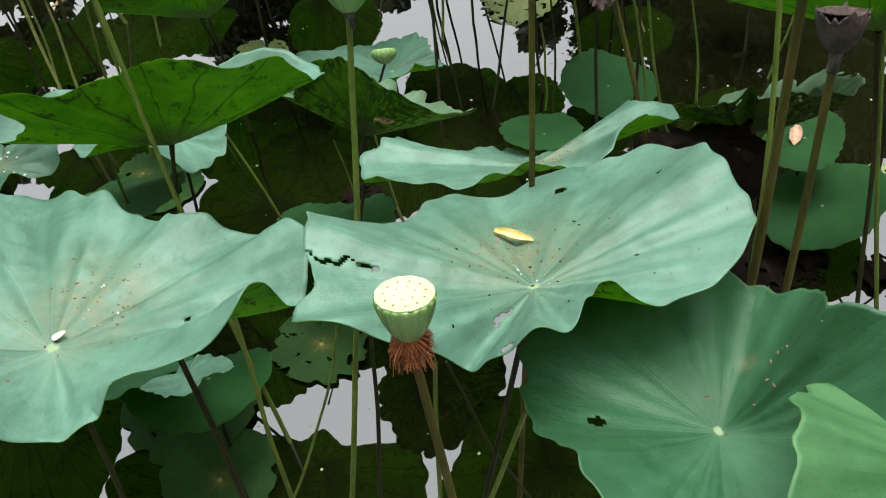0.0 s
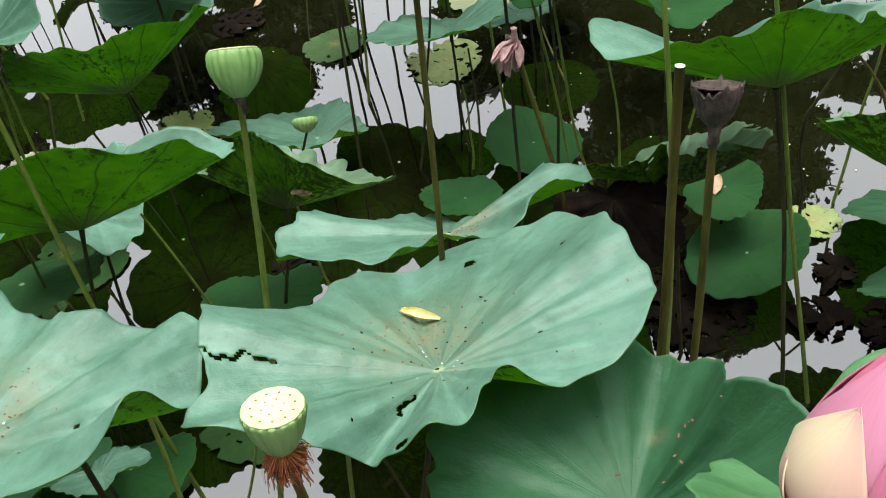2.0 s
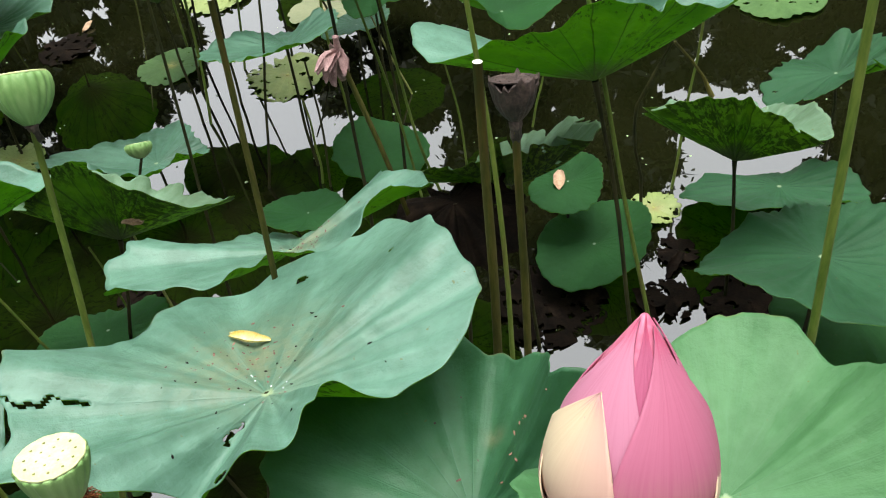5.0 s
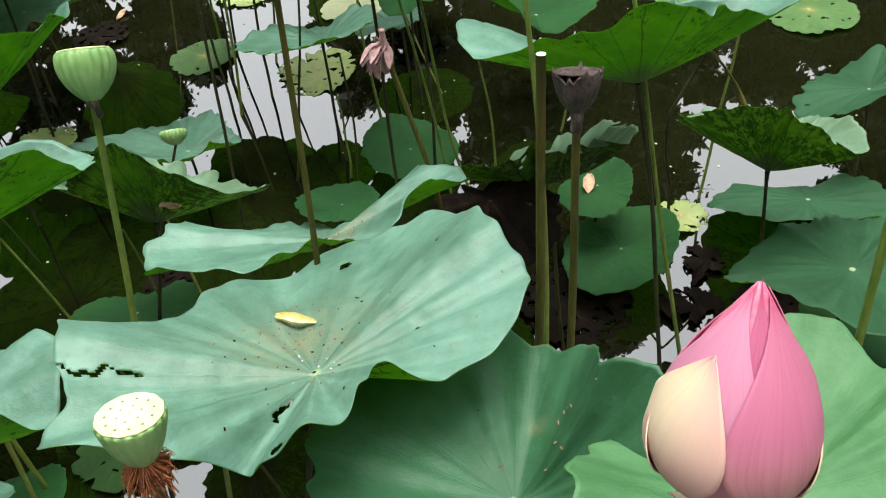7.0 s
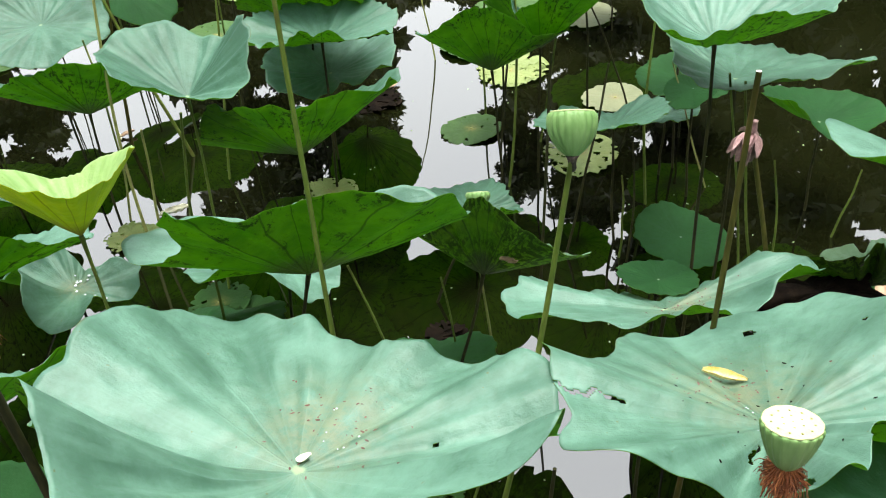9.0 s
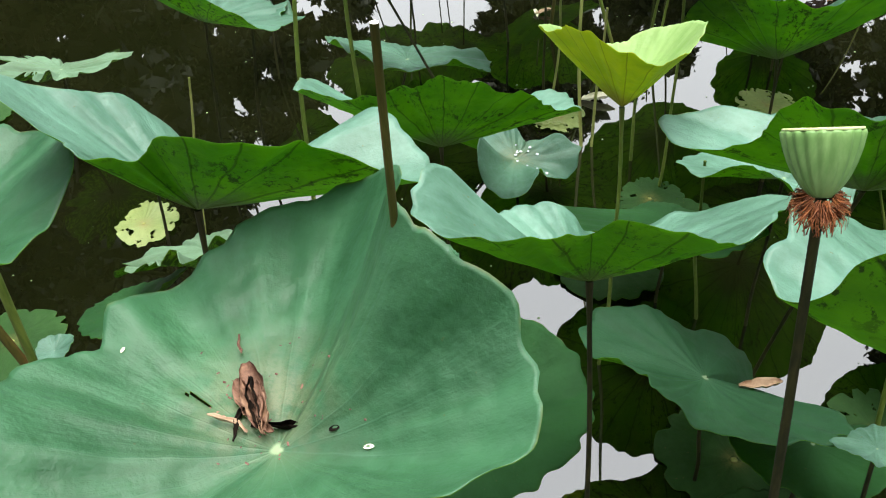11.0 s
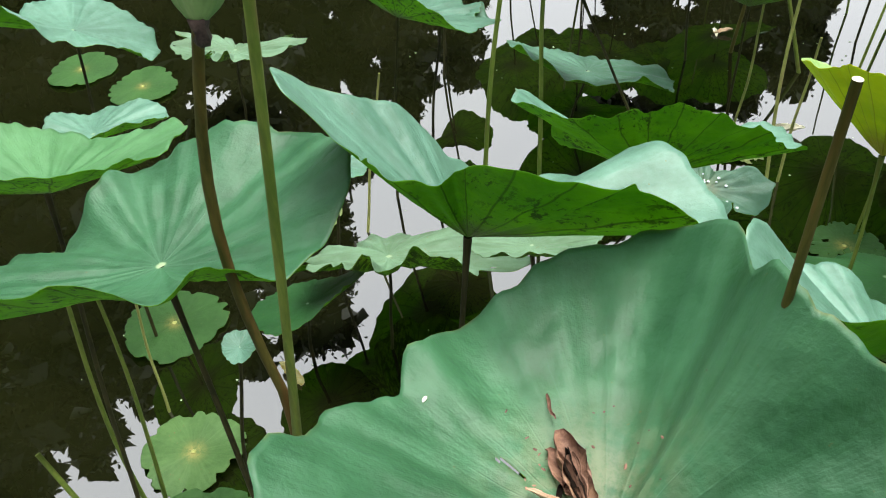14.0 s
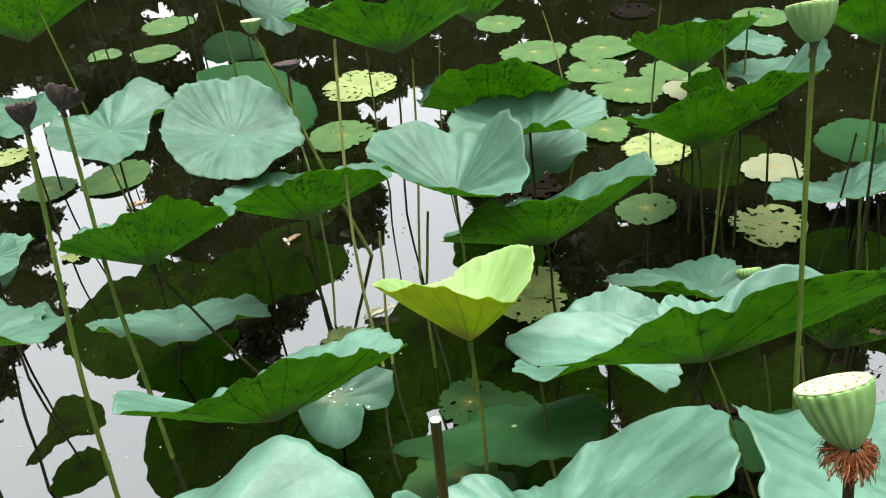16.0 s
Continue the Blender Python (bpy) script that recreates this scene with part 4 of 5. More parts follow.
lotus_leaf((1.254, 3.377, 0.400), (0.225, 0.028, 0.038, 0.002, -0.013, 0.003, 0.009, 0.005, -0.004), (0.063, -0.037, -0.009, 0.031, 0.002, 0.000, -0.010, -0.007, 0.004), (1.242, 3.306), 'low', 'dark green lotus leaf low over the water, coloured as shaded', 'dark', crease=0.0008, ruffle=0.006)
lotus_leaf((-1.337, 4.612, 0.850), (0.420, -0.050, 0.050, 0.020, -0.005, -0.006, 0.007, 0.006, -0.002), (0.250, -0.019, -0.160, 0.007, -0.020, -0.000, -0.002, -0.019, -0.005), (-1.395, 4.457), 'fresh', 'bright green lotus leaf seen from below', 'dark', bowl=1.1)
lotus_leaf((-0.851, 5.395, 0.700), (0.300, 0.028, -0.007, 0.012, 0.001, 0.004, -0.002, 0.002, -0.003), (0.220, 0.013, -0.140, 0.003, -0.005, -0.009, 0.001, 0.000, 0.005), (-0.830, 5.339), 'fresh', 'bright green lotus leaf with wavy rim', 'dark', bowl=1.1)
lotus_leaf((-3.429, 5.461, 0.900), (0.400, 0.001, 0.019, 0.001, -0.003, -0.002, -0.001, -0.000, 0.002), (0.250, -0.007, -0.150, -0.009, 0.015, 0.010, -0.006, 0.000, -0.007), (-3.478, 5.286), 'dull', 'lotus leaf turned to show its dark green underside', 'dark', bowl=1.1)
lotus_leaf((-2.154, 6.442, 0.600), (0.267, 0.001, 0.021, 0.003, -0.014, -0.007, 0.003, 0.005, 0.002), (0.046, -0.065, 0.032, 0.037, 0.027, 0.009, -0.014, -0.006, -0.007), (-2.107, 6.360), 'dull', 'blue-green lotus leaf standing over the water', 'dark')
lotus_leaf((-2.532, 6.751, 0.300), (0.225, 0.012, -0.016, 0.002, -0.004, 0.004, -0.003, 0.001, -0.002), (0.001, -0.038, 0.042, -0.015, -0.006, -0.004, 0.001, 0.001, 0.004), (-2.536, 6.699), 'low', 'dark green lotus leaf low over the water, coloured as shaded', 'dark', crease=0.0008, ruffle=0.006)
lotus_leaf((-2.172, 5.285, 0.500), (0.318, 0.000, -0.038, 0.001, -0.020, -0.002, -0.006, -0.000, -0.001), (0.012, -0.129, 0.053, -0.004, 0.039, 0.008, 0.006, 0.010, 0.000), (-2.165, 5.234), 'low', 'dark green lotus leaf low over the water, coloured as shaded', 'dark', crease=0.0008, ruffle=0.006)
lotus_leaf((-3.335, 4.826, 0.700), (0.257, 0.004, -0.013, 0.001, -0.001, -0.000, 0.001, -0.000, -0.000), (0.034, -0.015, 0.006, 0.020, 0.006, 0.001, 0.002, -0.002, -0.000), (-3.340, 4.721), 'dull', 'blue-green lotus leaf standing over the water', 'dark')
lotus_leaf((-3.091, 3.516, 0.600), (0.154, -0.019, -0.020, -0.007, -0.009, -0.003, -0.003, -0.002, -0.002), (0.029, -0.016, 0.010, 0.011, 0.013, 0.002, 0.003, -0.000, -0.001), (-3.134, 3.462), 'dull', 'blue-green lotus leaf standing over the water', 'dark')
lotus_leaf((-2.788, 2.847, 0.700), (0.170, -0.009, -0.023, 0.002, -0.005, -0.002, -0.000, -0.003, 0.000), (0.033, -0.020, -0.036, 0.019, 0.007, 0.004, 0.008, 0.001, 0.003), (-2.840, 2.748), 'dull', 'blue-green lotus leaf standing over the water', 'dark')
lotus_leaf((0.715, 5.361, 0.400), (0.308, -0.021, -0.003, 0.002, -0.009, -0.002, 0.001, 0.002, -0.000), (0.016, -0.060, -0.013, -0.001, -0.001, 0.009, -0.007, -0.000, -0.000), (0.737, 5.287), 'dull', 'blue-green lotus leaf standing over the water', 'dark')
lotus_leaf((0.732, 3.790, 0.900), (0.260, -0.050, -0.030, -0.026, 0.014, -0.017, -0.001, -0.008, -0.001), (0.220, 0.007, -0.140, -0.045, 0.017, -0.018, 0.004, -0.005, -0.006), (0.765, 3.713), 'fresh', 'bright green lotus leaf with wavy rim', 'dark', bowl=1.1)
lotus_leaf((0.387, 4.107, 0.700), (0.189, -0.004, -0.002, 0.003, 0.002, 0.001, -0.000, 0.000, 0.000), (0.034, 0.015, -0.030, 0.000, -0.009, 0.001, 0.001, -0.001, 0.002), (0.402, 4.033), 'dull', 'lotus leaf turned to show its dark green underside', 'dark', bowl=1.1)
lotus_leaf((0.869, 4.028, 0.300), (0.242, 0.002, -0.006, -0.001, 0.002, -0.001, -0.001, 0.001, -0.000), (0.017, -0.001, 0.000, -0.004, 0.000, -0.001, -0.003, 0.002, -0.001), (0.850, 3.984), 'low', 'dark green lotus leaf low over the water, coloured as shaded', 'dark', crease=0.0008, ruffle=0.006)
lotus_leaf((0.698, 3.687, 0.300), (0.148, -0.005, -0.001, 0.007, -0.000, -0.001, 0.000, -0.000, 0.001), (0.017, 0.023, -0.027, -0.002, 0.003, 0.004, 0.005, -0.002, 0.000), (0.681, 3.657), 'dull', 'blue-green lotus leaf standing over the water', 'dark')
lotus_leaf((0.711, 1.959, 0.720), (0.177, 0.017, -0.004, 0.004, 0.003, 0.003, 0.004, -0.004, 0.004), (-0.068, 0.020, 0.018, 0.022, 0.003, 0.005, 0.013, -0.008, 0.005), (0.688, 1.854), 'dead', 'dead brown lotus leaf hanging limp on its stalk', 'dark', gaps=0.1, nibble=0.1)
lotus_leaf((1.840, 1.740, 0.120), (0.250, 0.010, -0.020, 0.010, 0.008, -0.004, 0.006), (0.020, 0.010, -0.030, 0.008, -0.006, 0.004, 0.003), (1.845, 1.72), 'low', 'dark green lotus leaf low over the water, coloured as shaded', 'dark', crease=0.0008, ruffle=0.006)
lotus_leaf((-3.820, 2.831, 0.350), (0.270, 0.030, -0.015, 0.012, 0.014, -0.010, 0.008), (0.030, 0.020, -0.090, 0.020, 0.012, -0.010, 0.006), (-3.83, 2.80), 'worn', 'withered lotus leaf with greyed top and brown rot', 'dark', gaps=0.25, nibble=0.12)
# unseen tall leaves farther out, added to block sky mirrored in the water
for x, y, z, turn in ((-2.35, 6.35, 1.30, 0.3), (-2.75, 6.75, 1.62, 2.1), (-3.15, 6.30, 1.36, 4.0), (-3.45, 6.85, 1.72, 5.2), (-2.95, 7.30, 1.95, 1.2), (-2.40, 7.20, 1.78, 3.0), (-3.75, 7.40, 2.00, 0.9)):
    lotus_leaf((x, y, z), (0.36, 0.03 * math.cos(turn), 0.03 * math.sin(turn), 0.02, -0.015, 0.012, 0.01), (0.10, 0.04 * math.sin(turn), -0.06, 0.03 * math.cos(turn), 0.02, -0.015, 0.012), (x + 0.04, y - 0.10), 'dull', 'unseen tall lotus leaf added to block the mirrored sky', 'dark', n_phi=120, n_r=14, bowl=1.1)

# ---- floating pads ----
for spot in (
    (-0.164, 4.184, 0.156, 'bitten'),
    (0.363, 3.882, 0.19, 'eaten'),
    (0.081, 4.811, 0.188, 'eaten'),
    (2.17, 4.098, 0.172, 'bitten'),
    (2.684, 3.674, 0.231, 'bitten'),
    (-0.832, 3.666, 0.134, 'eaten'),
    (1.539, 2.48, 0.093, 'eaten'),
    (-0.676, 4.546, 0.143, 'dead'),
    (-0.813, 1.762, 0.211, 'green'),
    (-0.68, 1.499, 0.18, 'green'),
    (-0.419, 1.963, 0.164, 'holed'),
    (-1.102, 2.814, 0.138, 'green'),
    (-3.277, 1.612, 0.18, 'green'),
    (-2.864, 1.198, 0.157, 'spotted'),
    (-2.65, 0.989, 0.174, 'green'),
    (-3.167, 2.302, 0.135, 'eaten'),
    (-1.746, 3.406, 0.1, 'eaten'),
    (-1.228, 2.904, 0.133, 'holed'),
    (-0.882, 3.494, 0.157, 'eaten'),
    (0.181, 6.535, 0.251, 'green2'),
    (0.038, 6.113, 0.218, 'bitten'),
    (0.149, 5.703, 0.243, 'green2'),
    (0.574, 5.555, 0.224, 'pale'),
    (-0.31, 6.635, 0.246, 'green2'),
    (-0.458, 7.381, 0.209, 'green2'),
    (-0.138, 5.156, 0.172, 'green2'),
    (0.09, 4.829, 0.203, 'eaten'),
    (-1.752, 5.581, 0.226, 'bitten'),
    (-1.634, 6.433, 0.288, 'eaten'),
    (-3.584, 5.357, 0.182, 'bitten'),
    (-3.171, 5.391, 0.219, 'green2'),
    (-3.361, 7.76, 0.216, 'green2'),
    (-3.374, 8.536, 0.261, 'green2'),
    (-3.824, 7.893, 0.146, 'green2'),
    (-3.986, 5.962, 0.153, 'eaten'),
    (0.61, 4.419, 0.168, 'pale'),
    (1.481, 6.747, 0.216, 'green2'),
    (0.615, 7.264, 0.183, 'dead'),
    (-1.297, 2.518, 0.201, 'green'),
    (-3.185, 4.494, 0.076, 'eaten'),
    (0.57, 5.952, 0.233, 'green2'),
    (-1.702, 3.394, 0.114, 'eaten'),
    (-0.316, 2.648, 0.085, 'dead'),
    (-4.906, 2.863, 0.174, 'green'),
    (-4.485, 2.847, 0.169, 'green'),
    (1.524, 2.25, 0.079, 'dead'),
    (1.418, 2.059, 0.093, 'dead'),
    # these last two are added to darken water that would mirror bright sky
    (1.640, 1.960, 0.150, 'dead'),
    (1.020, 2.160, 0.190, 'dead'),
):
    floating_pad(*spot)


def bare_stalk(top, base, thick, tint, name="lotus_stalk", label="", cap=None, bend=0.035):
    seed = next(seeds)
    words = {"green": "slim green lotus stalk rising from the water", "pale": "pale yellowish lotus stalk standing in the water",
             "brown": "brownish lotus stalk standing in the water", "dark": "dark lotus stalk standing in the water"}
    pts = [p - Vector(top) for p in stalk_line(top, base, bend, seed, 18)]
    n = len(pts)
    ob = tube(name, pts, [thick * (0.66 + 0.3 * i / n) for i in range(n)], STALKS[tint], None, sides=10, cap=cap, rough=0.03, seed=seed)
    ob.location = top
    return tagged(ob, label or words[tint], "stalk", "lotus stalks")


def lathe(profile, n, ribs=0, depth=0.0, twist=0.0):
    """A bmesh turned round z from (radius, height) pairs, with soft ribs."""
    bm = bmesh.new()
    rings = []
    for j, (r, z) in enumerate(profile):
        row = []
        for i in range(n):
            a = 2 * math.pi * i / n
            q = r * (1 + depth * math.cos(ribs * a + twist * j)) if ribs else r
            row.append(bm.verts.new((q * math.cos(a), q * math.sin(a), z)))
        rings.append(row)
    for a, b in zip(rings, rings[1:]):
        for i in range(n):
            bm.faces.new((a[i], a[(i + 1) % n], b[(i + 1) % n], b[i]))
    bm.faces.new(list(reversed(rings[0])))
    bm.faces.new(rings[-1])
    return bm


def seed_pod(neck, base, r, h, label, tilt=(0, 0), stamens=False, look_name="green", stalk_look="green", thick=0.009, collar=True, belly=0.0, sway=(0.3, 0, 0)):
    """A lotus seed pod on its stalk: ribbed cup, flat face with seeds, dry collar."""
    seed = next(seeds)
    rng = np.random.default_rng(seed)
    ob = thing("lotus_seed_pod", neck, label, "seed pod", "lotus seed pods")
    turn = Euler((radians(tilt[0]), radians(tilt[1]), 0)).to_matrix().to_4x4() @ Matrix.Rotation(float(rng.uniform(0, 6)), 4, "Z")
    skin, face = {"green": (M_POD, M_POD_FACE), "old": (M_POD_OLD, M_POD_OLD)}[look_name]
    prof = [(0.24, 0.0), (0.34, 0.06), (0.5, 0.16), (0.68, 0.32), (0.83, 0.52), (0.94, 0.72), (1.0, 0.88), (1.02, 0.96), (0.99, 1.0)]
    bm = lathe([(r * a * (1 + belly * (math.sin(math.pi * b**0.8) - 0.9 * b**6)), h * b) for a, b in prof], 96, 19, 0.034)
    if look_name == "old":
        for v in bm.verts:
            q = v.co.z / h
            v.co *= 1 + 0.10 * noise.noise(v.co * 60 + Vector((seed, 0, 0)))
            v.co.z += (0.30 * h * noise.noise(v.co * 70) + 0.05 * h * math.cos(19 * math.atan2(v.co.y, v.co.x))) * max(0.0, q - 0.45) * 1.8
    bmesh.ops.transform(bm, matrix=turn, verts=bm.verts)
    cup = part("cup", bm, skin, ob)
    lid = r * (1 - 0.9 * belly)
    bm = lathe([(lid * 0.99, h * 0.995), (lid * 0.985, h * 1.03), (lid * 0.94, h * 1.035), (lid * 0.9, h * 1.015), (lid * 0.4, h * 1.03), (lid * 0.02, h * 1.035)], 48, 12, 0.012)
    bmesh.ops.transform(bm, matrix=turn, verts=bm.verts)
    disk = part("face", bm, face, ob, "flat pale yellow-green face" if look_name == "green" else "shrivelled dark face")
    spots = [(0.0, 0.0)] + [(0.36, a) for a in np.arange(6) * 1.047] + [(0.70, a + 0.2) for a in np.arange(11) * 0.571]
    for q, a in spots:
        bm = bmesh.new()
        bmesh.ops.create_icosphere(bm, subdivisions=1, radius=r * 0.05)
        place = Matrix.Translation((q * lid * math.cos(a), q * lid * math.sin(a), h * 1.026))
        bmesh.ops.transform(bm, matrix=turn @ place @ Matrix.Diagonal((1, 1, 0.55, 1)), verts=bm.verts)
        part("seed", bm, M_SEED if look_name == "green" else M_POD_OLD, disk)
    if stamens:
        V, Fc = [], []
        for k in range(320):
            a, down = rng.uniform(0, 6.28), rng.uniform(0.3, 1.0)
            p0 = Vector((math.cos(a) * r * 0.28, math.sin(a) * r * 0.28, rng.uniform(-0.008, 0.006)))
            p2 = Vector((math.cos(a + rng.normal(0, 0.35)) * r * rng.uniform(0.4, 0.85), math.sin(a + rng.normal(0, 0.35)) * r * rng.uniform(0.4, 0.85), -0.034 * down))
            p1 = (p0 + p2) / 2 + Vector((math.cos(a), math.sin(a), 0.2)) * r * 0.22
            w = Vector((-math.sin(a), math.cos(a), 0)) * 0.0008
            t = Vector((0, 0, 0.0007))
            b0 = len(V)
            for p in (p0, p1, p2):
                V += [p + w, p + t, p - w]
            for s in (0, 3):
                for e in range(3):
                    f = (e + 1) % 3
                    Fc.append((b0 + s + e, b0 + s + f, b0 + s + 3 + f, b0 + s + 3 + e))
        add_mesh("stamen_tuft", V, Fc, [M_STAMEN], ob, "shaggy orange-brown dry stamens")
    elif collar:
        bm = lathe([(thick * 0.72, -0.030), (thick * 0.95, -0.024), (thick * 0.8, -0.014), (thick * 1.0, -0.005), (r * 0.25, 0.004)], 24, 5, 0.15, 0.6)
        part("collar", bm, M_POD_OLD, ob, "scarred brown collar")
    pts = [p - Vector(neck) for p in stalk_line(neck, base, 0.02 if sway[1] == 0 else 0.0, seed, 24, sway=sway)]
    n = len(pts)
    tube("stalk", pts, [thick * (0.68 + 0.28 * i / n) for i in range(n)], STALKS[stalk_look], ob, rough=0.03, seed=seed)
    return ob

# ---- bare stalks ----
for top, base, thick, tint in (
    ((0.993, 1.027, 2.031), (1.028, 0.844), 0.0078, 'green'),
    ((0.647, 1.536, 1.861), (0.637, 1.312), 0.0062, 'green'),
    ((0.977, 1.935, 1.577), (1.253, 1.746), 0.007, 'green'),
    ((0.063, 2.6, 1.152), (0.014, 2.427), 0.0062, 'dark'),
    ((0.344, 3.2, 0.811), (0.18, 3.103), 0.0062, 'dark'),
    ((0.598, 2.6, 1.048), (0.737, 2.474), 0.0055, 'green'),
    ((0.685, 2.7, 0.965), (0.859, 2.584), 0.0062, 'green'),
    ((-1.492, 3.3, 0.601), (-1.524, 3.21), 0.007, 'pale'),
    ((0.905, 2.9, 0.536), (0.944, 2.836), 0.0055, 'green'),
    ((-0.388, 1.432, 0.85), (-0.422, 1.304), 0.0078, 'green'),
    ((-0.41, 1.202, 1.0), (-0.427, 1.052), 0.0086, 'dark'),
    ((-0.191, 1.5, 0.7), (-0.487, 1.416), 0.0047, 'green'),
    ((-0.07, 1.283, 0.9), (-0.205, 1.175), 0.0062, 'dark'),
    ((0.069, 1.129, 1.0), (0.037, 1.009), 0.0062, 'green'),
    ((0.046, 1.422, 0.6), (0.254, 1.314), 0.0055, 'dark'),
    ((0.217, 1.076, 0.9), (-0.123, 0.968), 0.007, 'green'),
    ((-2.92, 1.089, 0.9), (-2.841, 0.981), 0.0078, 'green'),
    ((-2.853, 1.104, 0.9), (-2.801, 0.996), 0.007, 'green'),
    ((-2.521, 0.648, 0.9), (-1.864, 0.513), 0.0078, 'green'),
    ((-1.489, 4.857, 0.8), (-1.471, 4.761), 0.0062, 'green'),
    ((-1.066, 5.324, 0.7), (-1.117, 5.24), 0.0055, 'green'),
    ((-0.028, 4.458, 1.0), (-0.083, 4.338), 0.0062, 'green'),
    ((0.021, 3.766, 1.1), (-0.015, 3.634), 0.007, 'green'),
    ((0.281, 4.142, 1.0), (0.166, 4.022), 0.0062, 'green'),
    ((-3.049, 4.764, 1.3), (-2.844, 4.608), 0.007, 'green'),
    ((-2.327, 5.479, 1.0), (-2.254, 5.359), 0.007, 'green'),
    ((0.593, 3.553, 1.0), (0.586, 3.433), 0.007, 'green'),
    ((-0.491, 5.134, 0.8), (-0.343, 5.038), 0.0055, 'pale'),
    ((-0.18, 2.403, 0.5), (-0.089, 2.343), 0.0055, 'pale'),
    ((-0.308, 2.386, 0.5), (-0.228, 2.326), 0.0047, 'green'),
    ((-0.57, 2.217, 0.7), (-0.36, 2.133), 0.0055, 'green'),
    ((-1.293, 3.234, 0.7), (-1.344, 3.15), 0.0078, 'green'),
    ((-1.027, 2.386, 0.6), (-0.976, 2.314), 0.007, 'green'),
    ((0.685, 3.601, 0.6), (0.888, 3.529), 0.0047, 'pale'),
    ((1.734, 2.635, 0.709), (1.642, 2.561), 0.0062, 'green'),
    ((-3.047, 1.344, 0.551), (-3.041, 1.29), 0.0055, 'pale'),
    ((-2.813, 2.408, 0.673), (-2.9, 2.309), 0.0062, 'pale'),
    ((-1.549, 3.468, 1.336), (-1.559, 3.203), 0.0078, 'pale'),
    ((-1.769, 3.664, 0.84), (-1.774, 3.538), 0.0062, 'pale'),
    ((-1.265, 4.054, 1.011), (-1.367, 3.847), 0.007, 'green'),
    ((0.401, 3.106, 0.375), (0.397, 3.065), 0.0055, 'green'),
    ((1.36, 3.145, 0.308), (1.277, 3.116), 0.0055, 'green'),
    ((0.44, 3.131, 0.511), (0.426, 3.03), 0.0055, 'dark'),
    ((0.432, 4.23, 0.61), (0.662, 4.171), 0.0062, 'dark'),
):
    bare_stalk(top, base, thick, tint)

# ---- seed pods ----
seed_pod((0.107, 0.769, 1.528), (0.138, 0.631), 0.031, 0.056, "young green seed pod with pale face and orange stamens", (-14, 3), True, stalk_look="brown", thick=0.0075)
seed_pod((-0.018, 1.53, 1.454), (-0.302, 1.356), 0.045, 0.078, "ribbed light green seed pod on a tall stalk", (-33, 3), thick=0.008, belly=0.12)
seed_pod((-0.169, 2.848, 0.447), (-0.366, 2.848), 0.045, 0.050, "small green seed pod above a leaf", (-36, 0), stalk_look="dark", thick=0.007, collar=False, belly=0.12)
seed_pod((0.642, 1.138, 1.555), (0.549, 0.998), 0.031, 0.052, "shrivelled black seed pod with a ragged rim", (-22, 6), look_name="old", stalk_look="brown", thick=0.008)
seed_pod((-0.855, 1.006, 1.565), (-0.667, 0.865), 0.045, 0.078, "large green seed pod with flat pale face", (-33, -10), True, stalk_look="dark", thick=0.0095)
seed_pod((-0.556, 1.82, 1.752), (-0.486, 1.61), 0.045, 0.070, "light green seed pod on a long straight stalk", (-24, 0), thick=0.0075)
seed_pod((-1.99, 0.794, 1.796), (-2.065, 0.830), 0.046, 0.085, "green seed pod browning along one side", (-25, -5), stalk_look="brown", thick=0.0105, sway=(0.36, -0.056, 0))
seed_pod((-2.396, 2.692, 1.456), (-2.502, 2.517), 0.040, 0.060, "dried grey-brown seed pod on a slim stalk", (-15, 0), look_name="old", thick=0.010)
seed_pod((-2.403, 3.0, 1.38), (-2.386, 2.834), 0.060, 0.060, "blackened seed pod bent over on its stalk", (-35, 20), look_name="old", thick=0.010)
seed_pod((-1.962, 4.264, 1.15), (-1.577, 4.092), 0.045, 0.060, "small pale green seed pod among far leaves", (-10, 0), thick=0.010)
seed_pod((-1.843, 4.288, 0.95), (-1.928, 4.174), 0.065, 0.035, "brown drying seed pod with a frayed rim", (-10, 0), look_name="old", stalk_look="brown", thick=0.010)

bare_stalk((-1.889, 0.800, 2.080), (-2.145, 0.80), 0.0098, 'green', bend=0.0)

# ---- cut stalks ----
bare_stalk((-1.34, 0.897, 1.802), (-1.399, 0.843), 0.0080, "brown", "cut_stalk", "thick dark lotus stalk cut off straight with white pith", M_PITH, 0.0)
bare_stalk((0.619, 1.219, 1.598), (0.575, 1.075), 0.010, "brown", "cut_stalk", "brown lotus stalk cut off with a pale end", M_PITH, 0.0)
bare_stalk((0.297, 1.546, 1.591), (0.17, 1.355), 0.008, "brown", "cut_stalk", "old brown stalk with a broken top", M_PITH, 0.01)


# ---- lotus bud ----
def egg(s):
    """Radius of the bud along its axis, 0 at the base to 1 at the tip."""
    return 0.104 * s**0.45 * (1 - s) ** 1.05


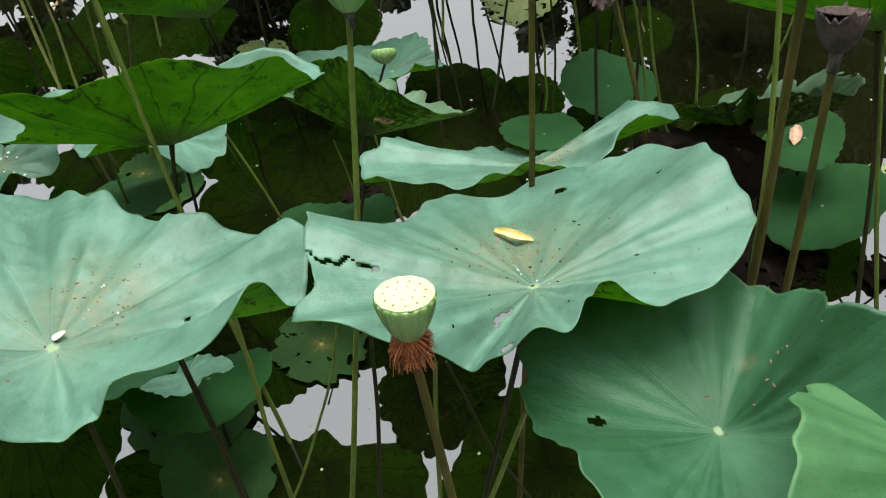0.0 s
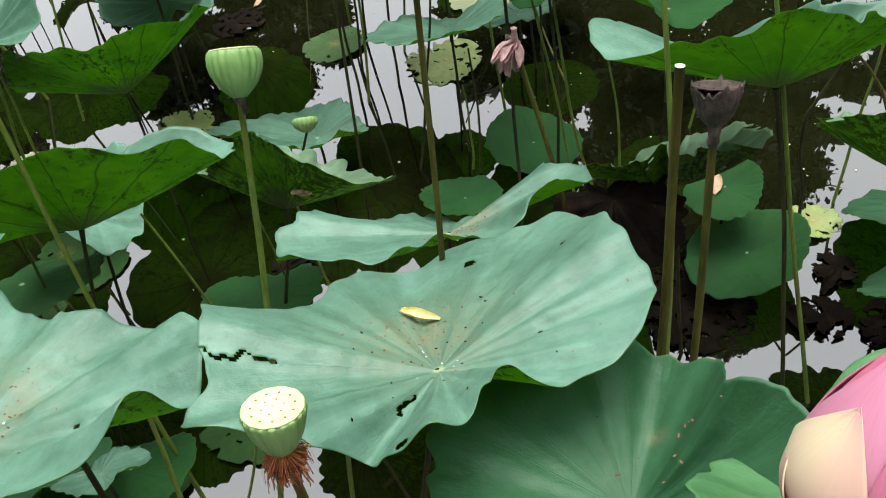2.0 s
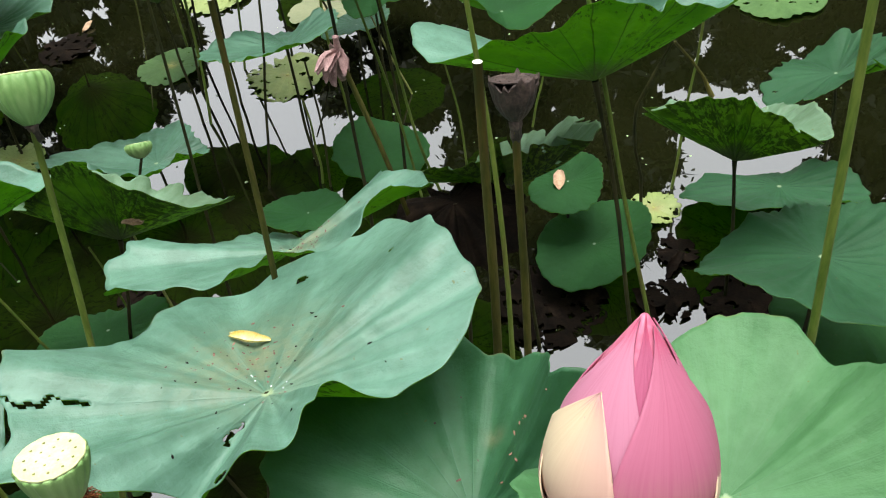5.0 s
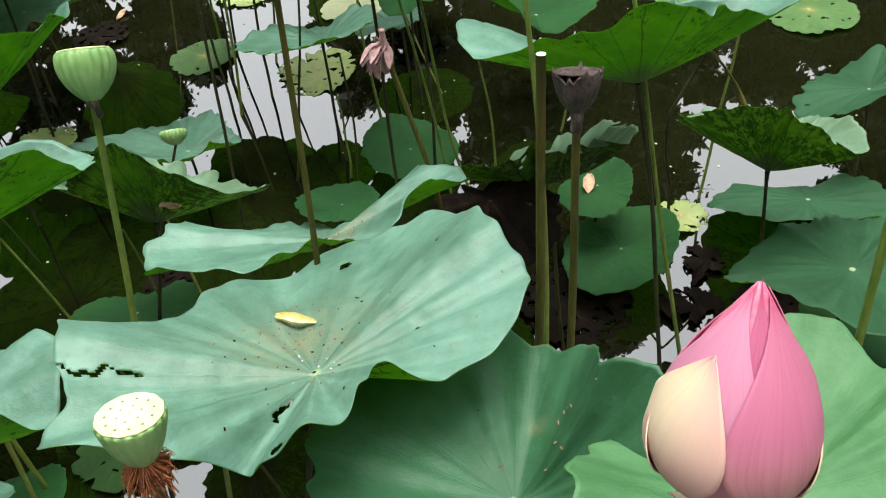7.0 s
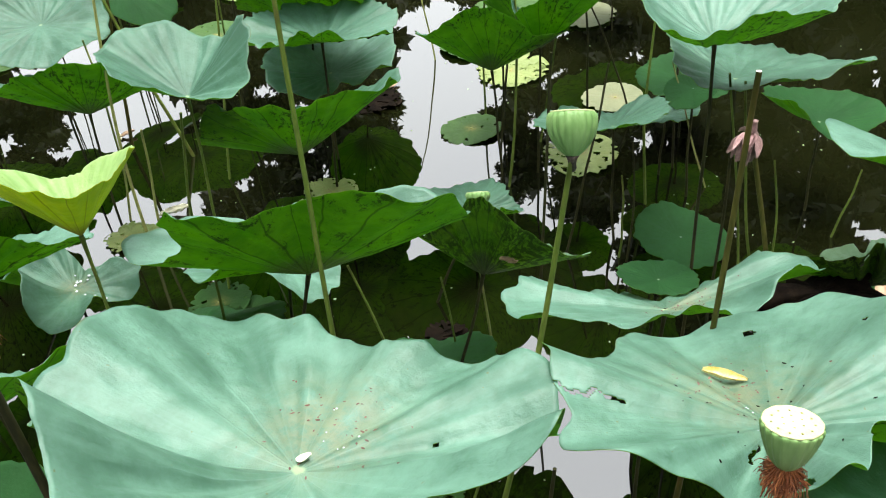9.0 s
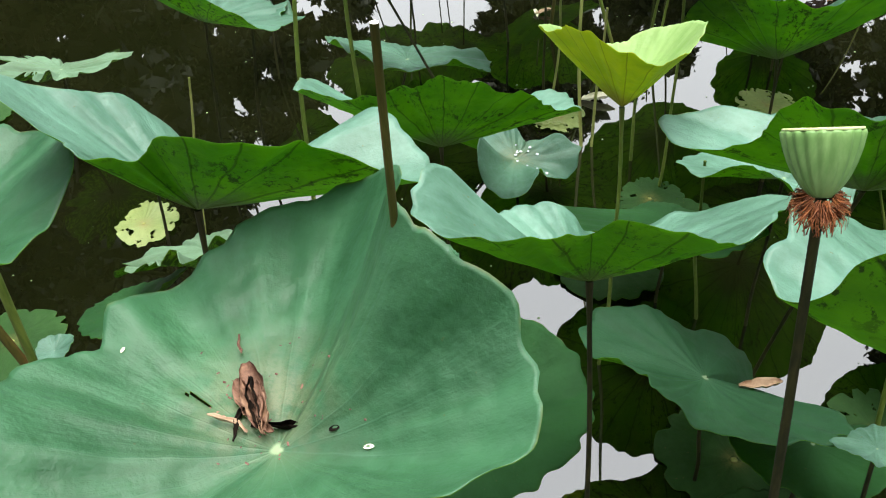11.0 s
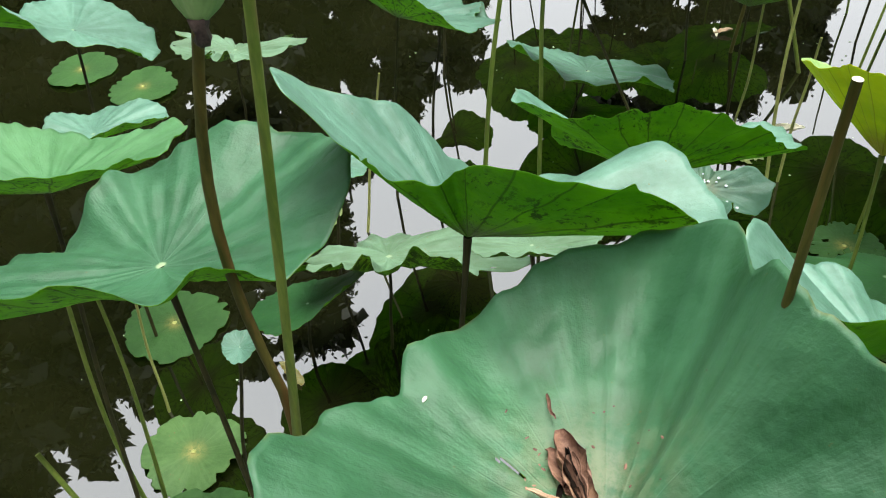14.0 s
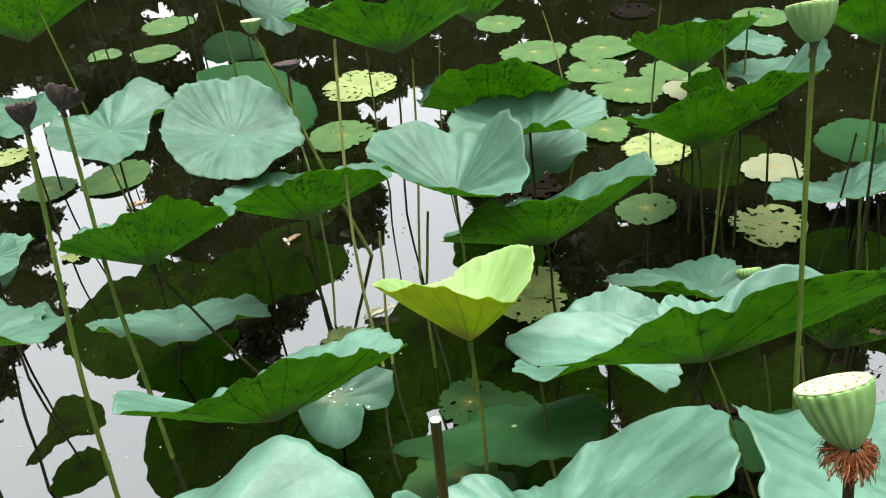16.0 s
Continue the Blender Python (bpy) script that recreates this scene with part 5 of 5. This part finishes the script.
def petal_mesh(name, parent, centre, half, s0, s1, off, material, tall, skew=0.0, n=24, m=20, lip=0.0010):
    """One petal wrapped round the bud, thick, with a lifted edge and a pointed tip."""
    V, Fc, uv = [], [], []
    for side in (0, 1):
        for j in range(m + 1):
            v = j / m
            s = s0 + (s1 - s0) * v
            w = radians(half) * (1 - max(0.0, (v - 0.35) / 0.65) ** 1.7) ** 0.85 * min(1.0, 0.55 + 1.6 * v)
            for i in range(n + 1):
                u = 2 * i / n - 1
                a = radians(centre + skew * (v - 0.4)) + u * w
                r = max(egg(min(s, 0.9985)), 0.0008) + off * (0.35 + 0.65 * math.sin(math.pi * min(1, 0.15 + v))) - side * 0.0009
                r += lip * abs(u) ** 6 * math.sin(math.pi * v) - 0.0006 * math.cos(u * 26) * (1 - abs(u)) * 0.4
                V.append((r * math.cos(a), r * math.sin(a), s * tall))
    half_n = (m + 1) * (n + 1)
    for side in (0, 1):
        for j in range(m):
            for i in range(n):
                k = side * half_n + j * (n + 1) + i
                f = (k, k + 1, k + n + 2, k + n + 1)
                g = ((i / n, j / m), ((i + 1) / n, j / m), ((i + 1) / n, (j + 1) / m), (i / n, (j + 1) / m))
                Fc.append(f if side == 0 else f[::-1])
                uv += g if side == 0 else g[::-1]
    ring = [i for i in range(n + 1)] + [j * (n + 1) + n for j in range(1, m + 1)] + [m * (n + 1) + i for i in range(n - 1, -1, -1)] + [j * (n + 1) for j in range(m - 1, 0, -1)]
    for a, b in zip(ring, ring[1:] + ring[:1]):
        Fc.append((b, a, a + half_n, b + half_n))
        uv += [(0.5, 0.75)] * 4
    return add_mesh(name, V, Fc, [material], parent, uvs=uv)


def petal_material(name, low, mid, tip, blush, side=None, streaks=0.25):
    k = Mat(name)
    sep = k.put("ShaderNodeSeparateXYZ", Vector=k.put("ShaderNodeUVMap").outputs[0])
    u, v = sep.outputs[0], sep.outputs[1]
    at = k.put("ShaderNodeCombineXYZ", X=k.math("MULTIPLY", u, 40.0), Y=k.math("MULTIPLY", v, 1.6), Z=k.rand()).outputs[0]
    lines = k.noise(1.0, 4.0, 0.6, at)
    v2 = k.math("ADD", v, k.math("MULTIPLY", k.math("SUBTRACT", lines, 0.5), 0.25))
    col = k.mix(k.ramp(v2, 0.0, blush), rgb(*low), rgb(*mid))
    if side:
        col = k.mix(k.math("MULTIPLY", k.ramp(u, 0.35, 1.0), 0.75), col, rgb(*side))
    col = k.mix(k.ramp(v2, 0.86, 1.05), col, rgb(*tip))
    col = k.mix(k.math("MULTIPLY", k.ramp(lines, 0.42, 0.72), streaks), col, rgb(mid[0] * 0.8, mid[1] * 0.55, mid[2] * 0.65))
    skin = k.put("ShaderNodeBsdfPrincipled", Base_Color=col, Roughness=0.5, Normal=k.bump(lines, 0.25, 0.001))
    skin.inputs["Specular IOR Level"].default_value = 0.3
    glow = k.put("ShaderNodeBsdfTranslucent", Color=col)
    return k.done(k.put("ShaderNodeMixShader", i0=0.15, i1=skin.outputs[0], i2=glow.outputs[0]).outputs[0])


M_PINK = petal_material("pink petal", (0.47, 0.26, 0.20), (0.42, 0.125, 0.205), (0.42, 0.03, 0.10), 0.55)
M_PINK_LIGHT = petal_material("light pink petal", (0.47, 0.27, 0.25), (0.47, 0.185, 0.275), (0.44, 0.03, 0.10), 0.5)
M_PALE_PINK = petal_material("cream petal", (0.52, 0.29, 0.23), (0.60, 0.49, 0.33), (0.50, 0.24, 0.27), 0.55, (0.52, 0.29, 0.26), 0.10)
M_PINK_DEEP = petal_material("deep pink petal", (0.40, 0.17, 0.19), (0.37, 0.085, 0.165), (0.42, 0.012, 0.06), 0.5)
M_PINK_CORE = plain("inner petals", (0.40, 0.08, 0.15), (0.46, 0.13, 0.21), 60.0, 0.5, 0.3, 0.001)


def lotus_bud(neck, base):
    seed = next(seeds)
    ob = thing("lotus_bud", neck, "closed pink lotus bud with cream lower petals", "flower bud")
    tall, facing = 0.135, -116
    lean = Euler((radians(-20), radians(11), 0))
    # direction, half width, foot, top, distance from the core, colour, twist
    petals = ((facing + 180, 80, 0.0, 0.96, 0.0020, M_PINK, 0), (facing + 105, 60, 0.0, 0.95, 0.0012, M_PINK, 0), (facing + 6, 34, 0.0, 0.985, 0.0004, M_PINK_DEEP, 0),
              (facing - 50, 62, 0.0, 0.965, 0.0024, M_PINK_LIGHT, 20), (facing + 48, 62, 0.0, 0.94, 0.0050, M_PINK, -16),
              (facing - 66, 56, 0.0, 0.70, 0.0062, M_PALE_PINK, 36), (facing - 108, 40, 0.0, 0.50, 0.0080, M_PALE_PINK, 0), (facing + 100, 42, 0.0, 0.54, 0.0065, M_PALE_PINK, 0),
              (facing - 26, 30, 0.0, 0.13, 0.0110, M_PALE_PINK, 0), (facing + 22, 34, 0.0, 0.15, 0.0130, M_PALE_PINK, 0))
    for c, w, s0, s1, off, mat, skew in petals:
        p = petal_mesh("petal", ob, c, w, s0, s1, off, mat, tall, skew)
        p.rotation_euler = lean
        if mat is M_PALE_PINK:
            tagged(p, "short cream petal flushed with pink")
    bm = lathe([(max(0.0006, egg(s) - 0.0012), s * tall) for s in np.linspace(0.01, 0.965, 20)], 40)
    core = part("core", bm, M_PINK_CORE, ob)
    core.rotation_euler = lean
    bm = lathe([(0.0075, -0.012), (0.011, -0.004), (0.020, 0.003), (0.022, 0.006)], 24, 7, 0.06)
    cup = part("receptacle", bm, M_POD, ob, "pale green base of the bud")
    cup.rotation_euler = lean
    pts = [p - Vector(neck) for p in stalk_line(neck, base, 0.01, seed, 18)]
    tube("stalk", pts, [0.0075] * len(pts), M_STALK, ob, rough=0.03, seed=seed)


lotus_bud((0.509, 0.497, 1.753), (0.6, 0.36))


# ---- withered flower ----
def strip(name, length, width, material, parent=None, curl=0.6, cup=0.4, twist=0.0, n=12, m=7, seed=0, crumple=0.0, thick=0.0008):
    """A thin curved petal or leaf scrap that lies along +x, with two faces and an edge."""
    rng = np.random.default_rng(seed)
    off = Vector((rng.uniform(0, 90), rng.uniform(0, 90), 0))
    V, Fc = [], []
    for side in (0, 1):
        for i in range(n + 1):
            s = i / n
            bend = curl * s
            cx, cz = (math.sin(bend) / curl, (1 - math.cos(bend)) / curl) if abs(curl) > 1e-3 else (s, 0)
            w = width * 0.5 * (math.sin(math.pi * (0.08 + 0.88 * s)) ** 0.7)
            for j in range(m + 1):
                u = 2 * j / m - 1
                y, z = u * w * math.cos(cup * u), abs(u) * w * math.sin(cup * abs(u))
                a = twist * s
                p = Vector((cx * length, y * math.cos(a) - z * math.sin(a), cz * length + y * math.sin(a) + z * math.cos(a)))
                if crumple:
                    p += Vector((noise.noise(p * 50 + off), noise.noise(p * 55 + off * 2), noise.noise(p * 60 + off * 3))) * crumple
                V.append(p - Vector((0, 0, thick * side)))
    h = (n + 1) * (m + 1)
    for side in (0, 1):
        for i in range(n):
            for j in range(m):
                k = side * h + i * (m + 1) + j
                f = (k, k + m + 1, k + m + 2, k + 1)
                Fc.append(f if side == 0 else f[::-1])
    ring = list(range(m + 1)) + [i * (m + 1) + m for i in range(1, n + 1)] + [n * (m + 1) + j for j in range(m - 1, -1, -1)] + [i * (m + 1) for i in range(n - 1, 0, -1)]
    for a, b in zip(ring, ring[1:] + ring[:1]):
        Fc.append((a, b, b + h, a + h))
    return add_mesh(name, V, Fc, [material], parent)


def dry_flower(top, base):
    seed = next(seeds)
    rng = np.random.default_rng(seed)
    ob = thing("withered_flower", top, "withered pinkish lotus flower with drooping petals", "flower")
    for k in range(26):
        p = strip("petal", rng.uniform(0.060, 0.085), rng.uniform(0.024, 0.036), M_DRY_PETAL, ob, curl=-rng.uniform(0.4, 0.9), cup=0.8, seed=seed + k, crumple=0.003)
        p.rotation_euler = (rng.uniform(-0.4, 0.4), rng.uniform(0.5, 1.25) if k > 4 else rng.uniform(-0.3, 0.2), 3.5 + rng.normal(0, 0.9))
        p.location = (0, 0, 0.012)
    bm = lathe([(0.007, -0.02), (0.011, 0.0), (0.013, 0.012), (0.008, 0.02), (0.006, 0.045), (0.008, 0.05)], 16, 5, 0.1)
    part("receptacle", bm, M_DRY_PETAL, ob)
    pts = [p - Vector(top) for p in stalk_line(top, base, 0.015, seed, 16)]
    tube("stalk", pts, [0.0065] * len(pts), M_STALK_BROWN, ob)


dry_flower((0.5, 2.067, 1.14), (0.711, 1.93))

# ---- what lies on the leaves ----
bpy.context.view_layer.update()


def on_leaf(leaf, x, y):
    """The height of a leaf's upper side over a place of the plan."""
    skin = [c for c in leaf.children if c.name.startswith("blade")][0]
    hit, where, _, _ = skin.ray_cast(Vector((x, y, 0)) - leaf.location + Vector((0, 0, leaf.location.z + 0.6)), Vector((0, 0, -1)))
    return leaf.location.z + where.z if hit else leaf.location.z


def lay(leaf, x, y, ob, turn, label, category, lift=0.001, tip=(0, 0)):
    ob.location = (x, y, on_leaf(leaf, x, y) + lift)
    ob.rotation_euler = (tip[0], tip[1], radians(turn))
    return tagged(ob, label, category)


def slope(leaf, x, y, turn):
    """Pitch of a thing that lies along the leaf in that direction."""
    a = radians(turn)
    d = 0.02
    return -math.atan2(on_leaf(leaf, x + d * math.cos(a), y + d * math.sin(a)) - on_leaf(leaf, x - d * math.cos(a), y - d * math.sin(a)), 2 * d)


lay(leaf_m, 0.190, 1.293, strip("fallen_petal", 0.080, 0.030, M_YELLOW, None, 0.4, 1.0, 0.3, seed=3, crumple=0.002), -32, "curled yellow fallen petal lying on a leaf", "petal", 0.007, (0, slope(leaf_m, 0.21, 1.28, -32)))
lay(leaf_l, -0.492, 1.050, strip("fallen_petal", 0.028, 0.015, M_CREAM, None, 0.7, 0.7, seed=5, crumple=0.004), 12, "small white petal scrap beside the leaf hub", "petal", 0.002)
for x, y, length, width, turn, mat, seed, cup in (
    (-1.562, 0.790, 0.125, 0.054, -50, M_DEAD_RUST, 11, 0.9), (-1.548, 0.772, 0.100, 0.030, -54, M_DEAD_SHADED, 12, 1.3), (-1.534, 0.770, 0.108, 0.022, -58, M_DEAD_RUST, 13, 1.4),
    (-1.510, 0.702, 0.090, 0.020, 14, M_DEAD_SHADED, 14, 1.2), (-1.512, 0.690, 0.055, 0.014, 175, M_DEAD_PALE, 15, 1.0), (-1.568, 0.765, 0.095, 0.032, -42, M_DEAD_RUST, 16, 0.8),
    (-1.528, 0.716, 0.062, 0.022, -20, M_DEAD_RUST, 17, 1.1), (-1.540, 0.735, 0.080, 0.012, -70, M_DEAD_SHADED, 18, 1.0), (-1.600, 0.835, 0.050, 0.010, -52, M_DEAD_RUST, 19, 1.0)):
    lay(leaf_b, x, y, strip("dead_scrap", length, width, mat, None, 0.35, cup, 0.4, seed=seed, crumple=0.007), turn, "crumpled dead brown leaf scrap beside the hub", "dead leaf", 0.006, (0, slope(leaf_b, x, y, turn)))
lay(leaf_b, -1.401, 0.716, strip("dead_scrap", 0.014, 0.010, M_DEAD_SHADED, None, 0.5, 0.6, seed=21, crumple=0.002), 20, "tiny dark leaf crumb lying on a leaf", "dead leaf")
lay(leaf_b, -1.345, 0.700, strip("petal_scrap", 0.014, 0.008, M_CREAM, None, 0.5, 0.6, seed=22, crumple=0.002), 10, "tiny white petal crumb lying on a leaf", "petal")
lay(leaf_b, -1.729, 0.742, strip("petal_scrap", 0.009, 0.006, M_CREAM, None, 0.5, 0.6, seed=23), 80, "tiny white petal crumb lying on a leaf", "petal")
lay(leaf_d, 1.160, 2.430, strip("dead_scrap", 0.080, 0.050, M_DEAD_PALE, None, 0.5, 0.6, seed=24, crumple=0.005), 70, "tan dry leaf scrap lying on a low leaf", "dead leaf", 0.003)
lay(leaf_s, -0.850, 1.690, strip("dead_scrap", 0.11, 0.045, M_DEAD_PALE, None, 0.5, 0.8, seed=25, crumple=0.006), 10, "tan dry leaf scrap lying on a low leaf", "dead leaf", 0.003)
lay(leaf_u, -0.075, 2.165, strip("dead_scrap", 0.06, 0.035, M_DEAD_PALE, None, 0.8, 1.0, seed=26, crumple=0.008), 200, "rust-brown curled scrap on a decaying leaf", "dead leaf", 0.003)


def bead(leaf, x, y, r):
    bm = bmesh.new()
    bmesh.ops.create_icosphere(bm, subdivisions=2, radius=r)
    bmesh.ops.transform(bm, matrix=Matrix.Diagonal((1, 1, 0.6, 1)), verts=bm.verts)
    me = bpy.data.meshes.new("water_bead")
    bm.to_mesh(me)
    bm.free()
    me.materials.append(M_DROP)
    me.polygons.foreach_set("use_smooth", np.full(len(me.polygons), True))
    ob = new("water_bead", me)
    ob.location = (x, y, on_leaf(leaf, x, y) + r * 0.4)
    tagged(ob, "clear water bead resting on a leaf", "water drop", "water beads")


rng_bead = np.random.default_rng(4)
for k in range(12):
    bead(leaf_e, -1.72 + rng_bead.normal(0, 0.05), 2.87 + rng_bead.normal(0, 0.05), rng_bead.uniform(0.003, 0.007))
for k in range(7):
    bead(leaf_l, -0.44 + rng_bead.normal(0, 0.02), 1.12 + rng_bead.normal(0, 0.05), rng_bead.uniform(0.001, 0.0022))
for k in range(8):
    bead(leaf_m, 0.25 + rng_bead.normal(0, 0.02), 1.12 + rng_bead.normal(0, 0.02), rng_bead.uniform(0.0008, 0.0016))



def litter(leaf, x, y, wide, count, seed, mat):
    """Crumbs of dead plant matter strewn over a leaf."""
    rng = np.random.default_rng(seed)
    V, Fc = [], []
    for k in range(count):
        px, py = x + rng.normal(0, wide), y + rng.normal(0, wide)
        r, a, long = rng.uniform(0.0007, 0.0022), rng.uniform(0, 6.3), rng.uniform(1.0, 3.0)
        n, z = len(V), on_leaf(leaf, px, py)
        for c in range(5):
            w = c * 1.257
            u, v = r * long * math.cos(w), r * math.sin(w)
            V.append((px + u * math.cos(a) - v * math.sin(a), py + u * math.sin(a) + v * math.cos(a), z + 0.0004))
        V.append((px, py, z + 0.0004 + r))
        Fc += [(n + c, n + (c + 1) % 5, n + 5) for c in range(5)]
    tagged(add_mesh("leaf_litter", V, Fc, [mat]), "brown crumbs of plant litter strewn on a leaf", "debris", kind="stuff")


litter(leaf_m, 0.200, 1.230, 0.060, 55, 61, M_DEAD_RUST)
litter(leaf_m, 0.240, 1.150, 0.110, 24, 62, M_DEAD_SHADED)
litter(leaf_l, -0.450, 1.110, 0.060, 60, 63, M_DEAD_RUST)
litter(leaf_r, 0.540, 0.960, 0.050, 14, 64, M_DEAD_RUST)
litter(leaf_b, -1.520, 0.745, 0.050, 50, 65, M_DEAD_RUST)
litter(leaf_v, 0.330, 1.870, 0.045, 70, 66, M_DEAD_RUST)

# ---- bent dead stalk ----
ob = tube("bent_stalk", [(0, 0, 0), (-0.055, 0.0, -0.105), (-0.105, 0.0, -0.215), (-0.108, 0.0, -0.30), (-0.098, 0.0, -0.40), (-0.070, 0.0, -0.52), (-0.055, 0.0, -0.74)], [0.0042, 0.005, 0.0062, 0.005, 0.0055, 0.006, 0.006], M_STALK_DARK)
ob.location = (1.539, 2.461, 0.714)
tagged(ob, "dead black lotus stalk snapped over at its knee", "stalk", "lotus stalks")
ob = tube("bent_stalk", [(0, 0, 0), (0.06, 0.002, -0.075), (0.115, 0.004, -0.155), (0.158, 0.007, -0.245)], [0.0050, 0.0046, 0.005, 0.010], M_STALK_BROWN)
ob.location = (1.543, 2.461, 0.710)
tagged(ob, "snapped brown lotus stalk hanging over a leaf", "stalk", "lotus stalks")

# ---- scraps afloat ----
rng_float = np.random.default_rng(9)
V, Fc = [], []
for k in range(420):
    x, y = rng_float.uniform(-3.6, 2.6), rng_float.uniform(1.2, 6.5)
    a, s = rng_float.uniform(0, 6.3), rng_float.uniform(0.002, 0.007)
    n = len(V)
    for c in range(5):
        w = a + c * 1.257
        r = s * rng_float.uniform(0.5, 1.2)
        V.append((x + r * math.cos(w), y + r * math.sin(w), 0.0015))
    V.append((x, y, 0.0015 + s * 0.4))
    Fc += [(n + c, n + (c + 1) % 5, n + 5) for c in range(5)]
tagged(add_mesh("floating_flecks", V, Fc, [M_PAD_GREY]), "tiny pale plant flecks scattered over the water", "debris", kind="stuff")
for x, y, length, turn, mat in ((-2.050, 4.330, 0.10, 20, M_DEAD_PALE), (-2.020, 4.300, 0.07, 120, M_CREAM), (-3.020, 4.980, 0.14, -10, M_DEAD_PALE), (-1.640, 3.560, 0.16, 10, M_CREAM),
                                (-0.600, 4.700, 0.09, 60, M_DEAD_PALE), (1.440, 2.150, 0.12, 40, M_DEAD_SHADED), (1.330, 1.980, 0.14, 100, M_DEAD_SHADED), (-0.340, 2.640, 0.10, 10, M_DEAD_SHADED), (-2.700, 1.560, 0.12, 160, M_YELLOW)):
    ob = strip("floating_scrap", length, length * 0.4, mat, None, 0.4, 0.7, seed=int(abs(x) * 100), crumple=0.008)
    ob.location, ob.rotation_euler = (x, y, 0.006), (0, 0, radians(turn))
    tagged(ob, "dry leaf scrap drifting on the water", "dead leaf", "floating scraps")
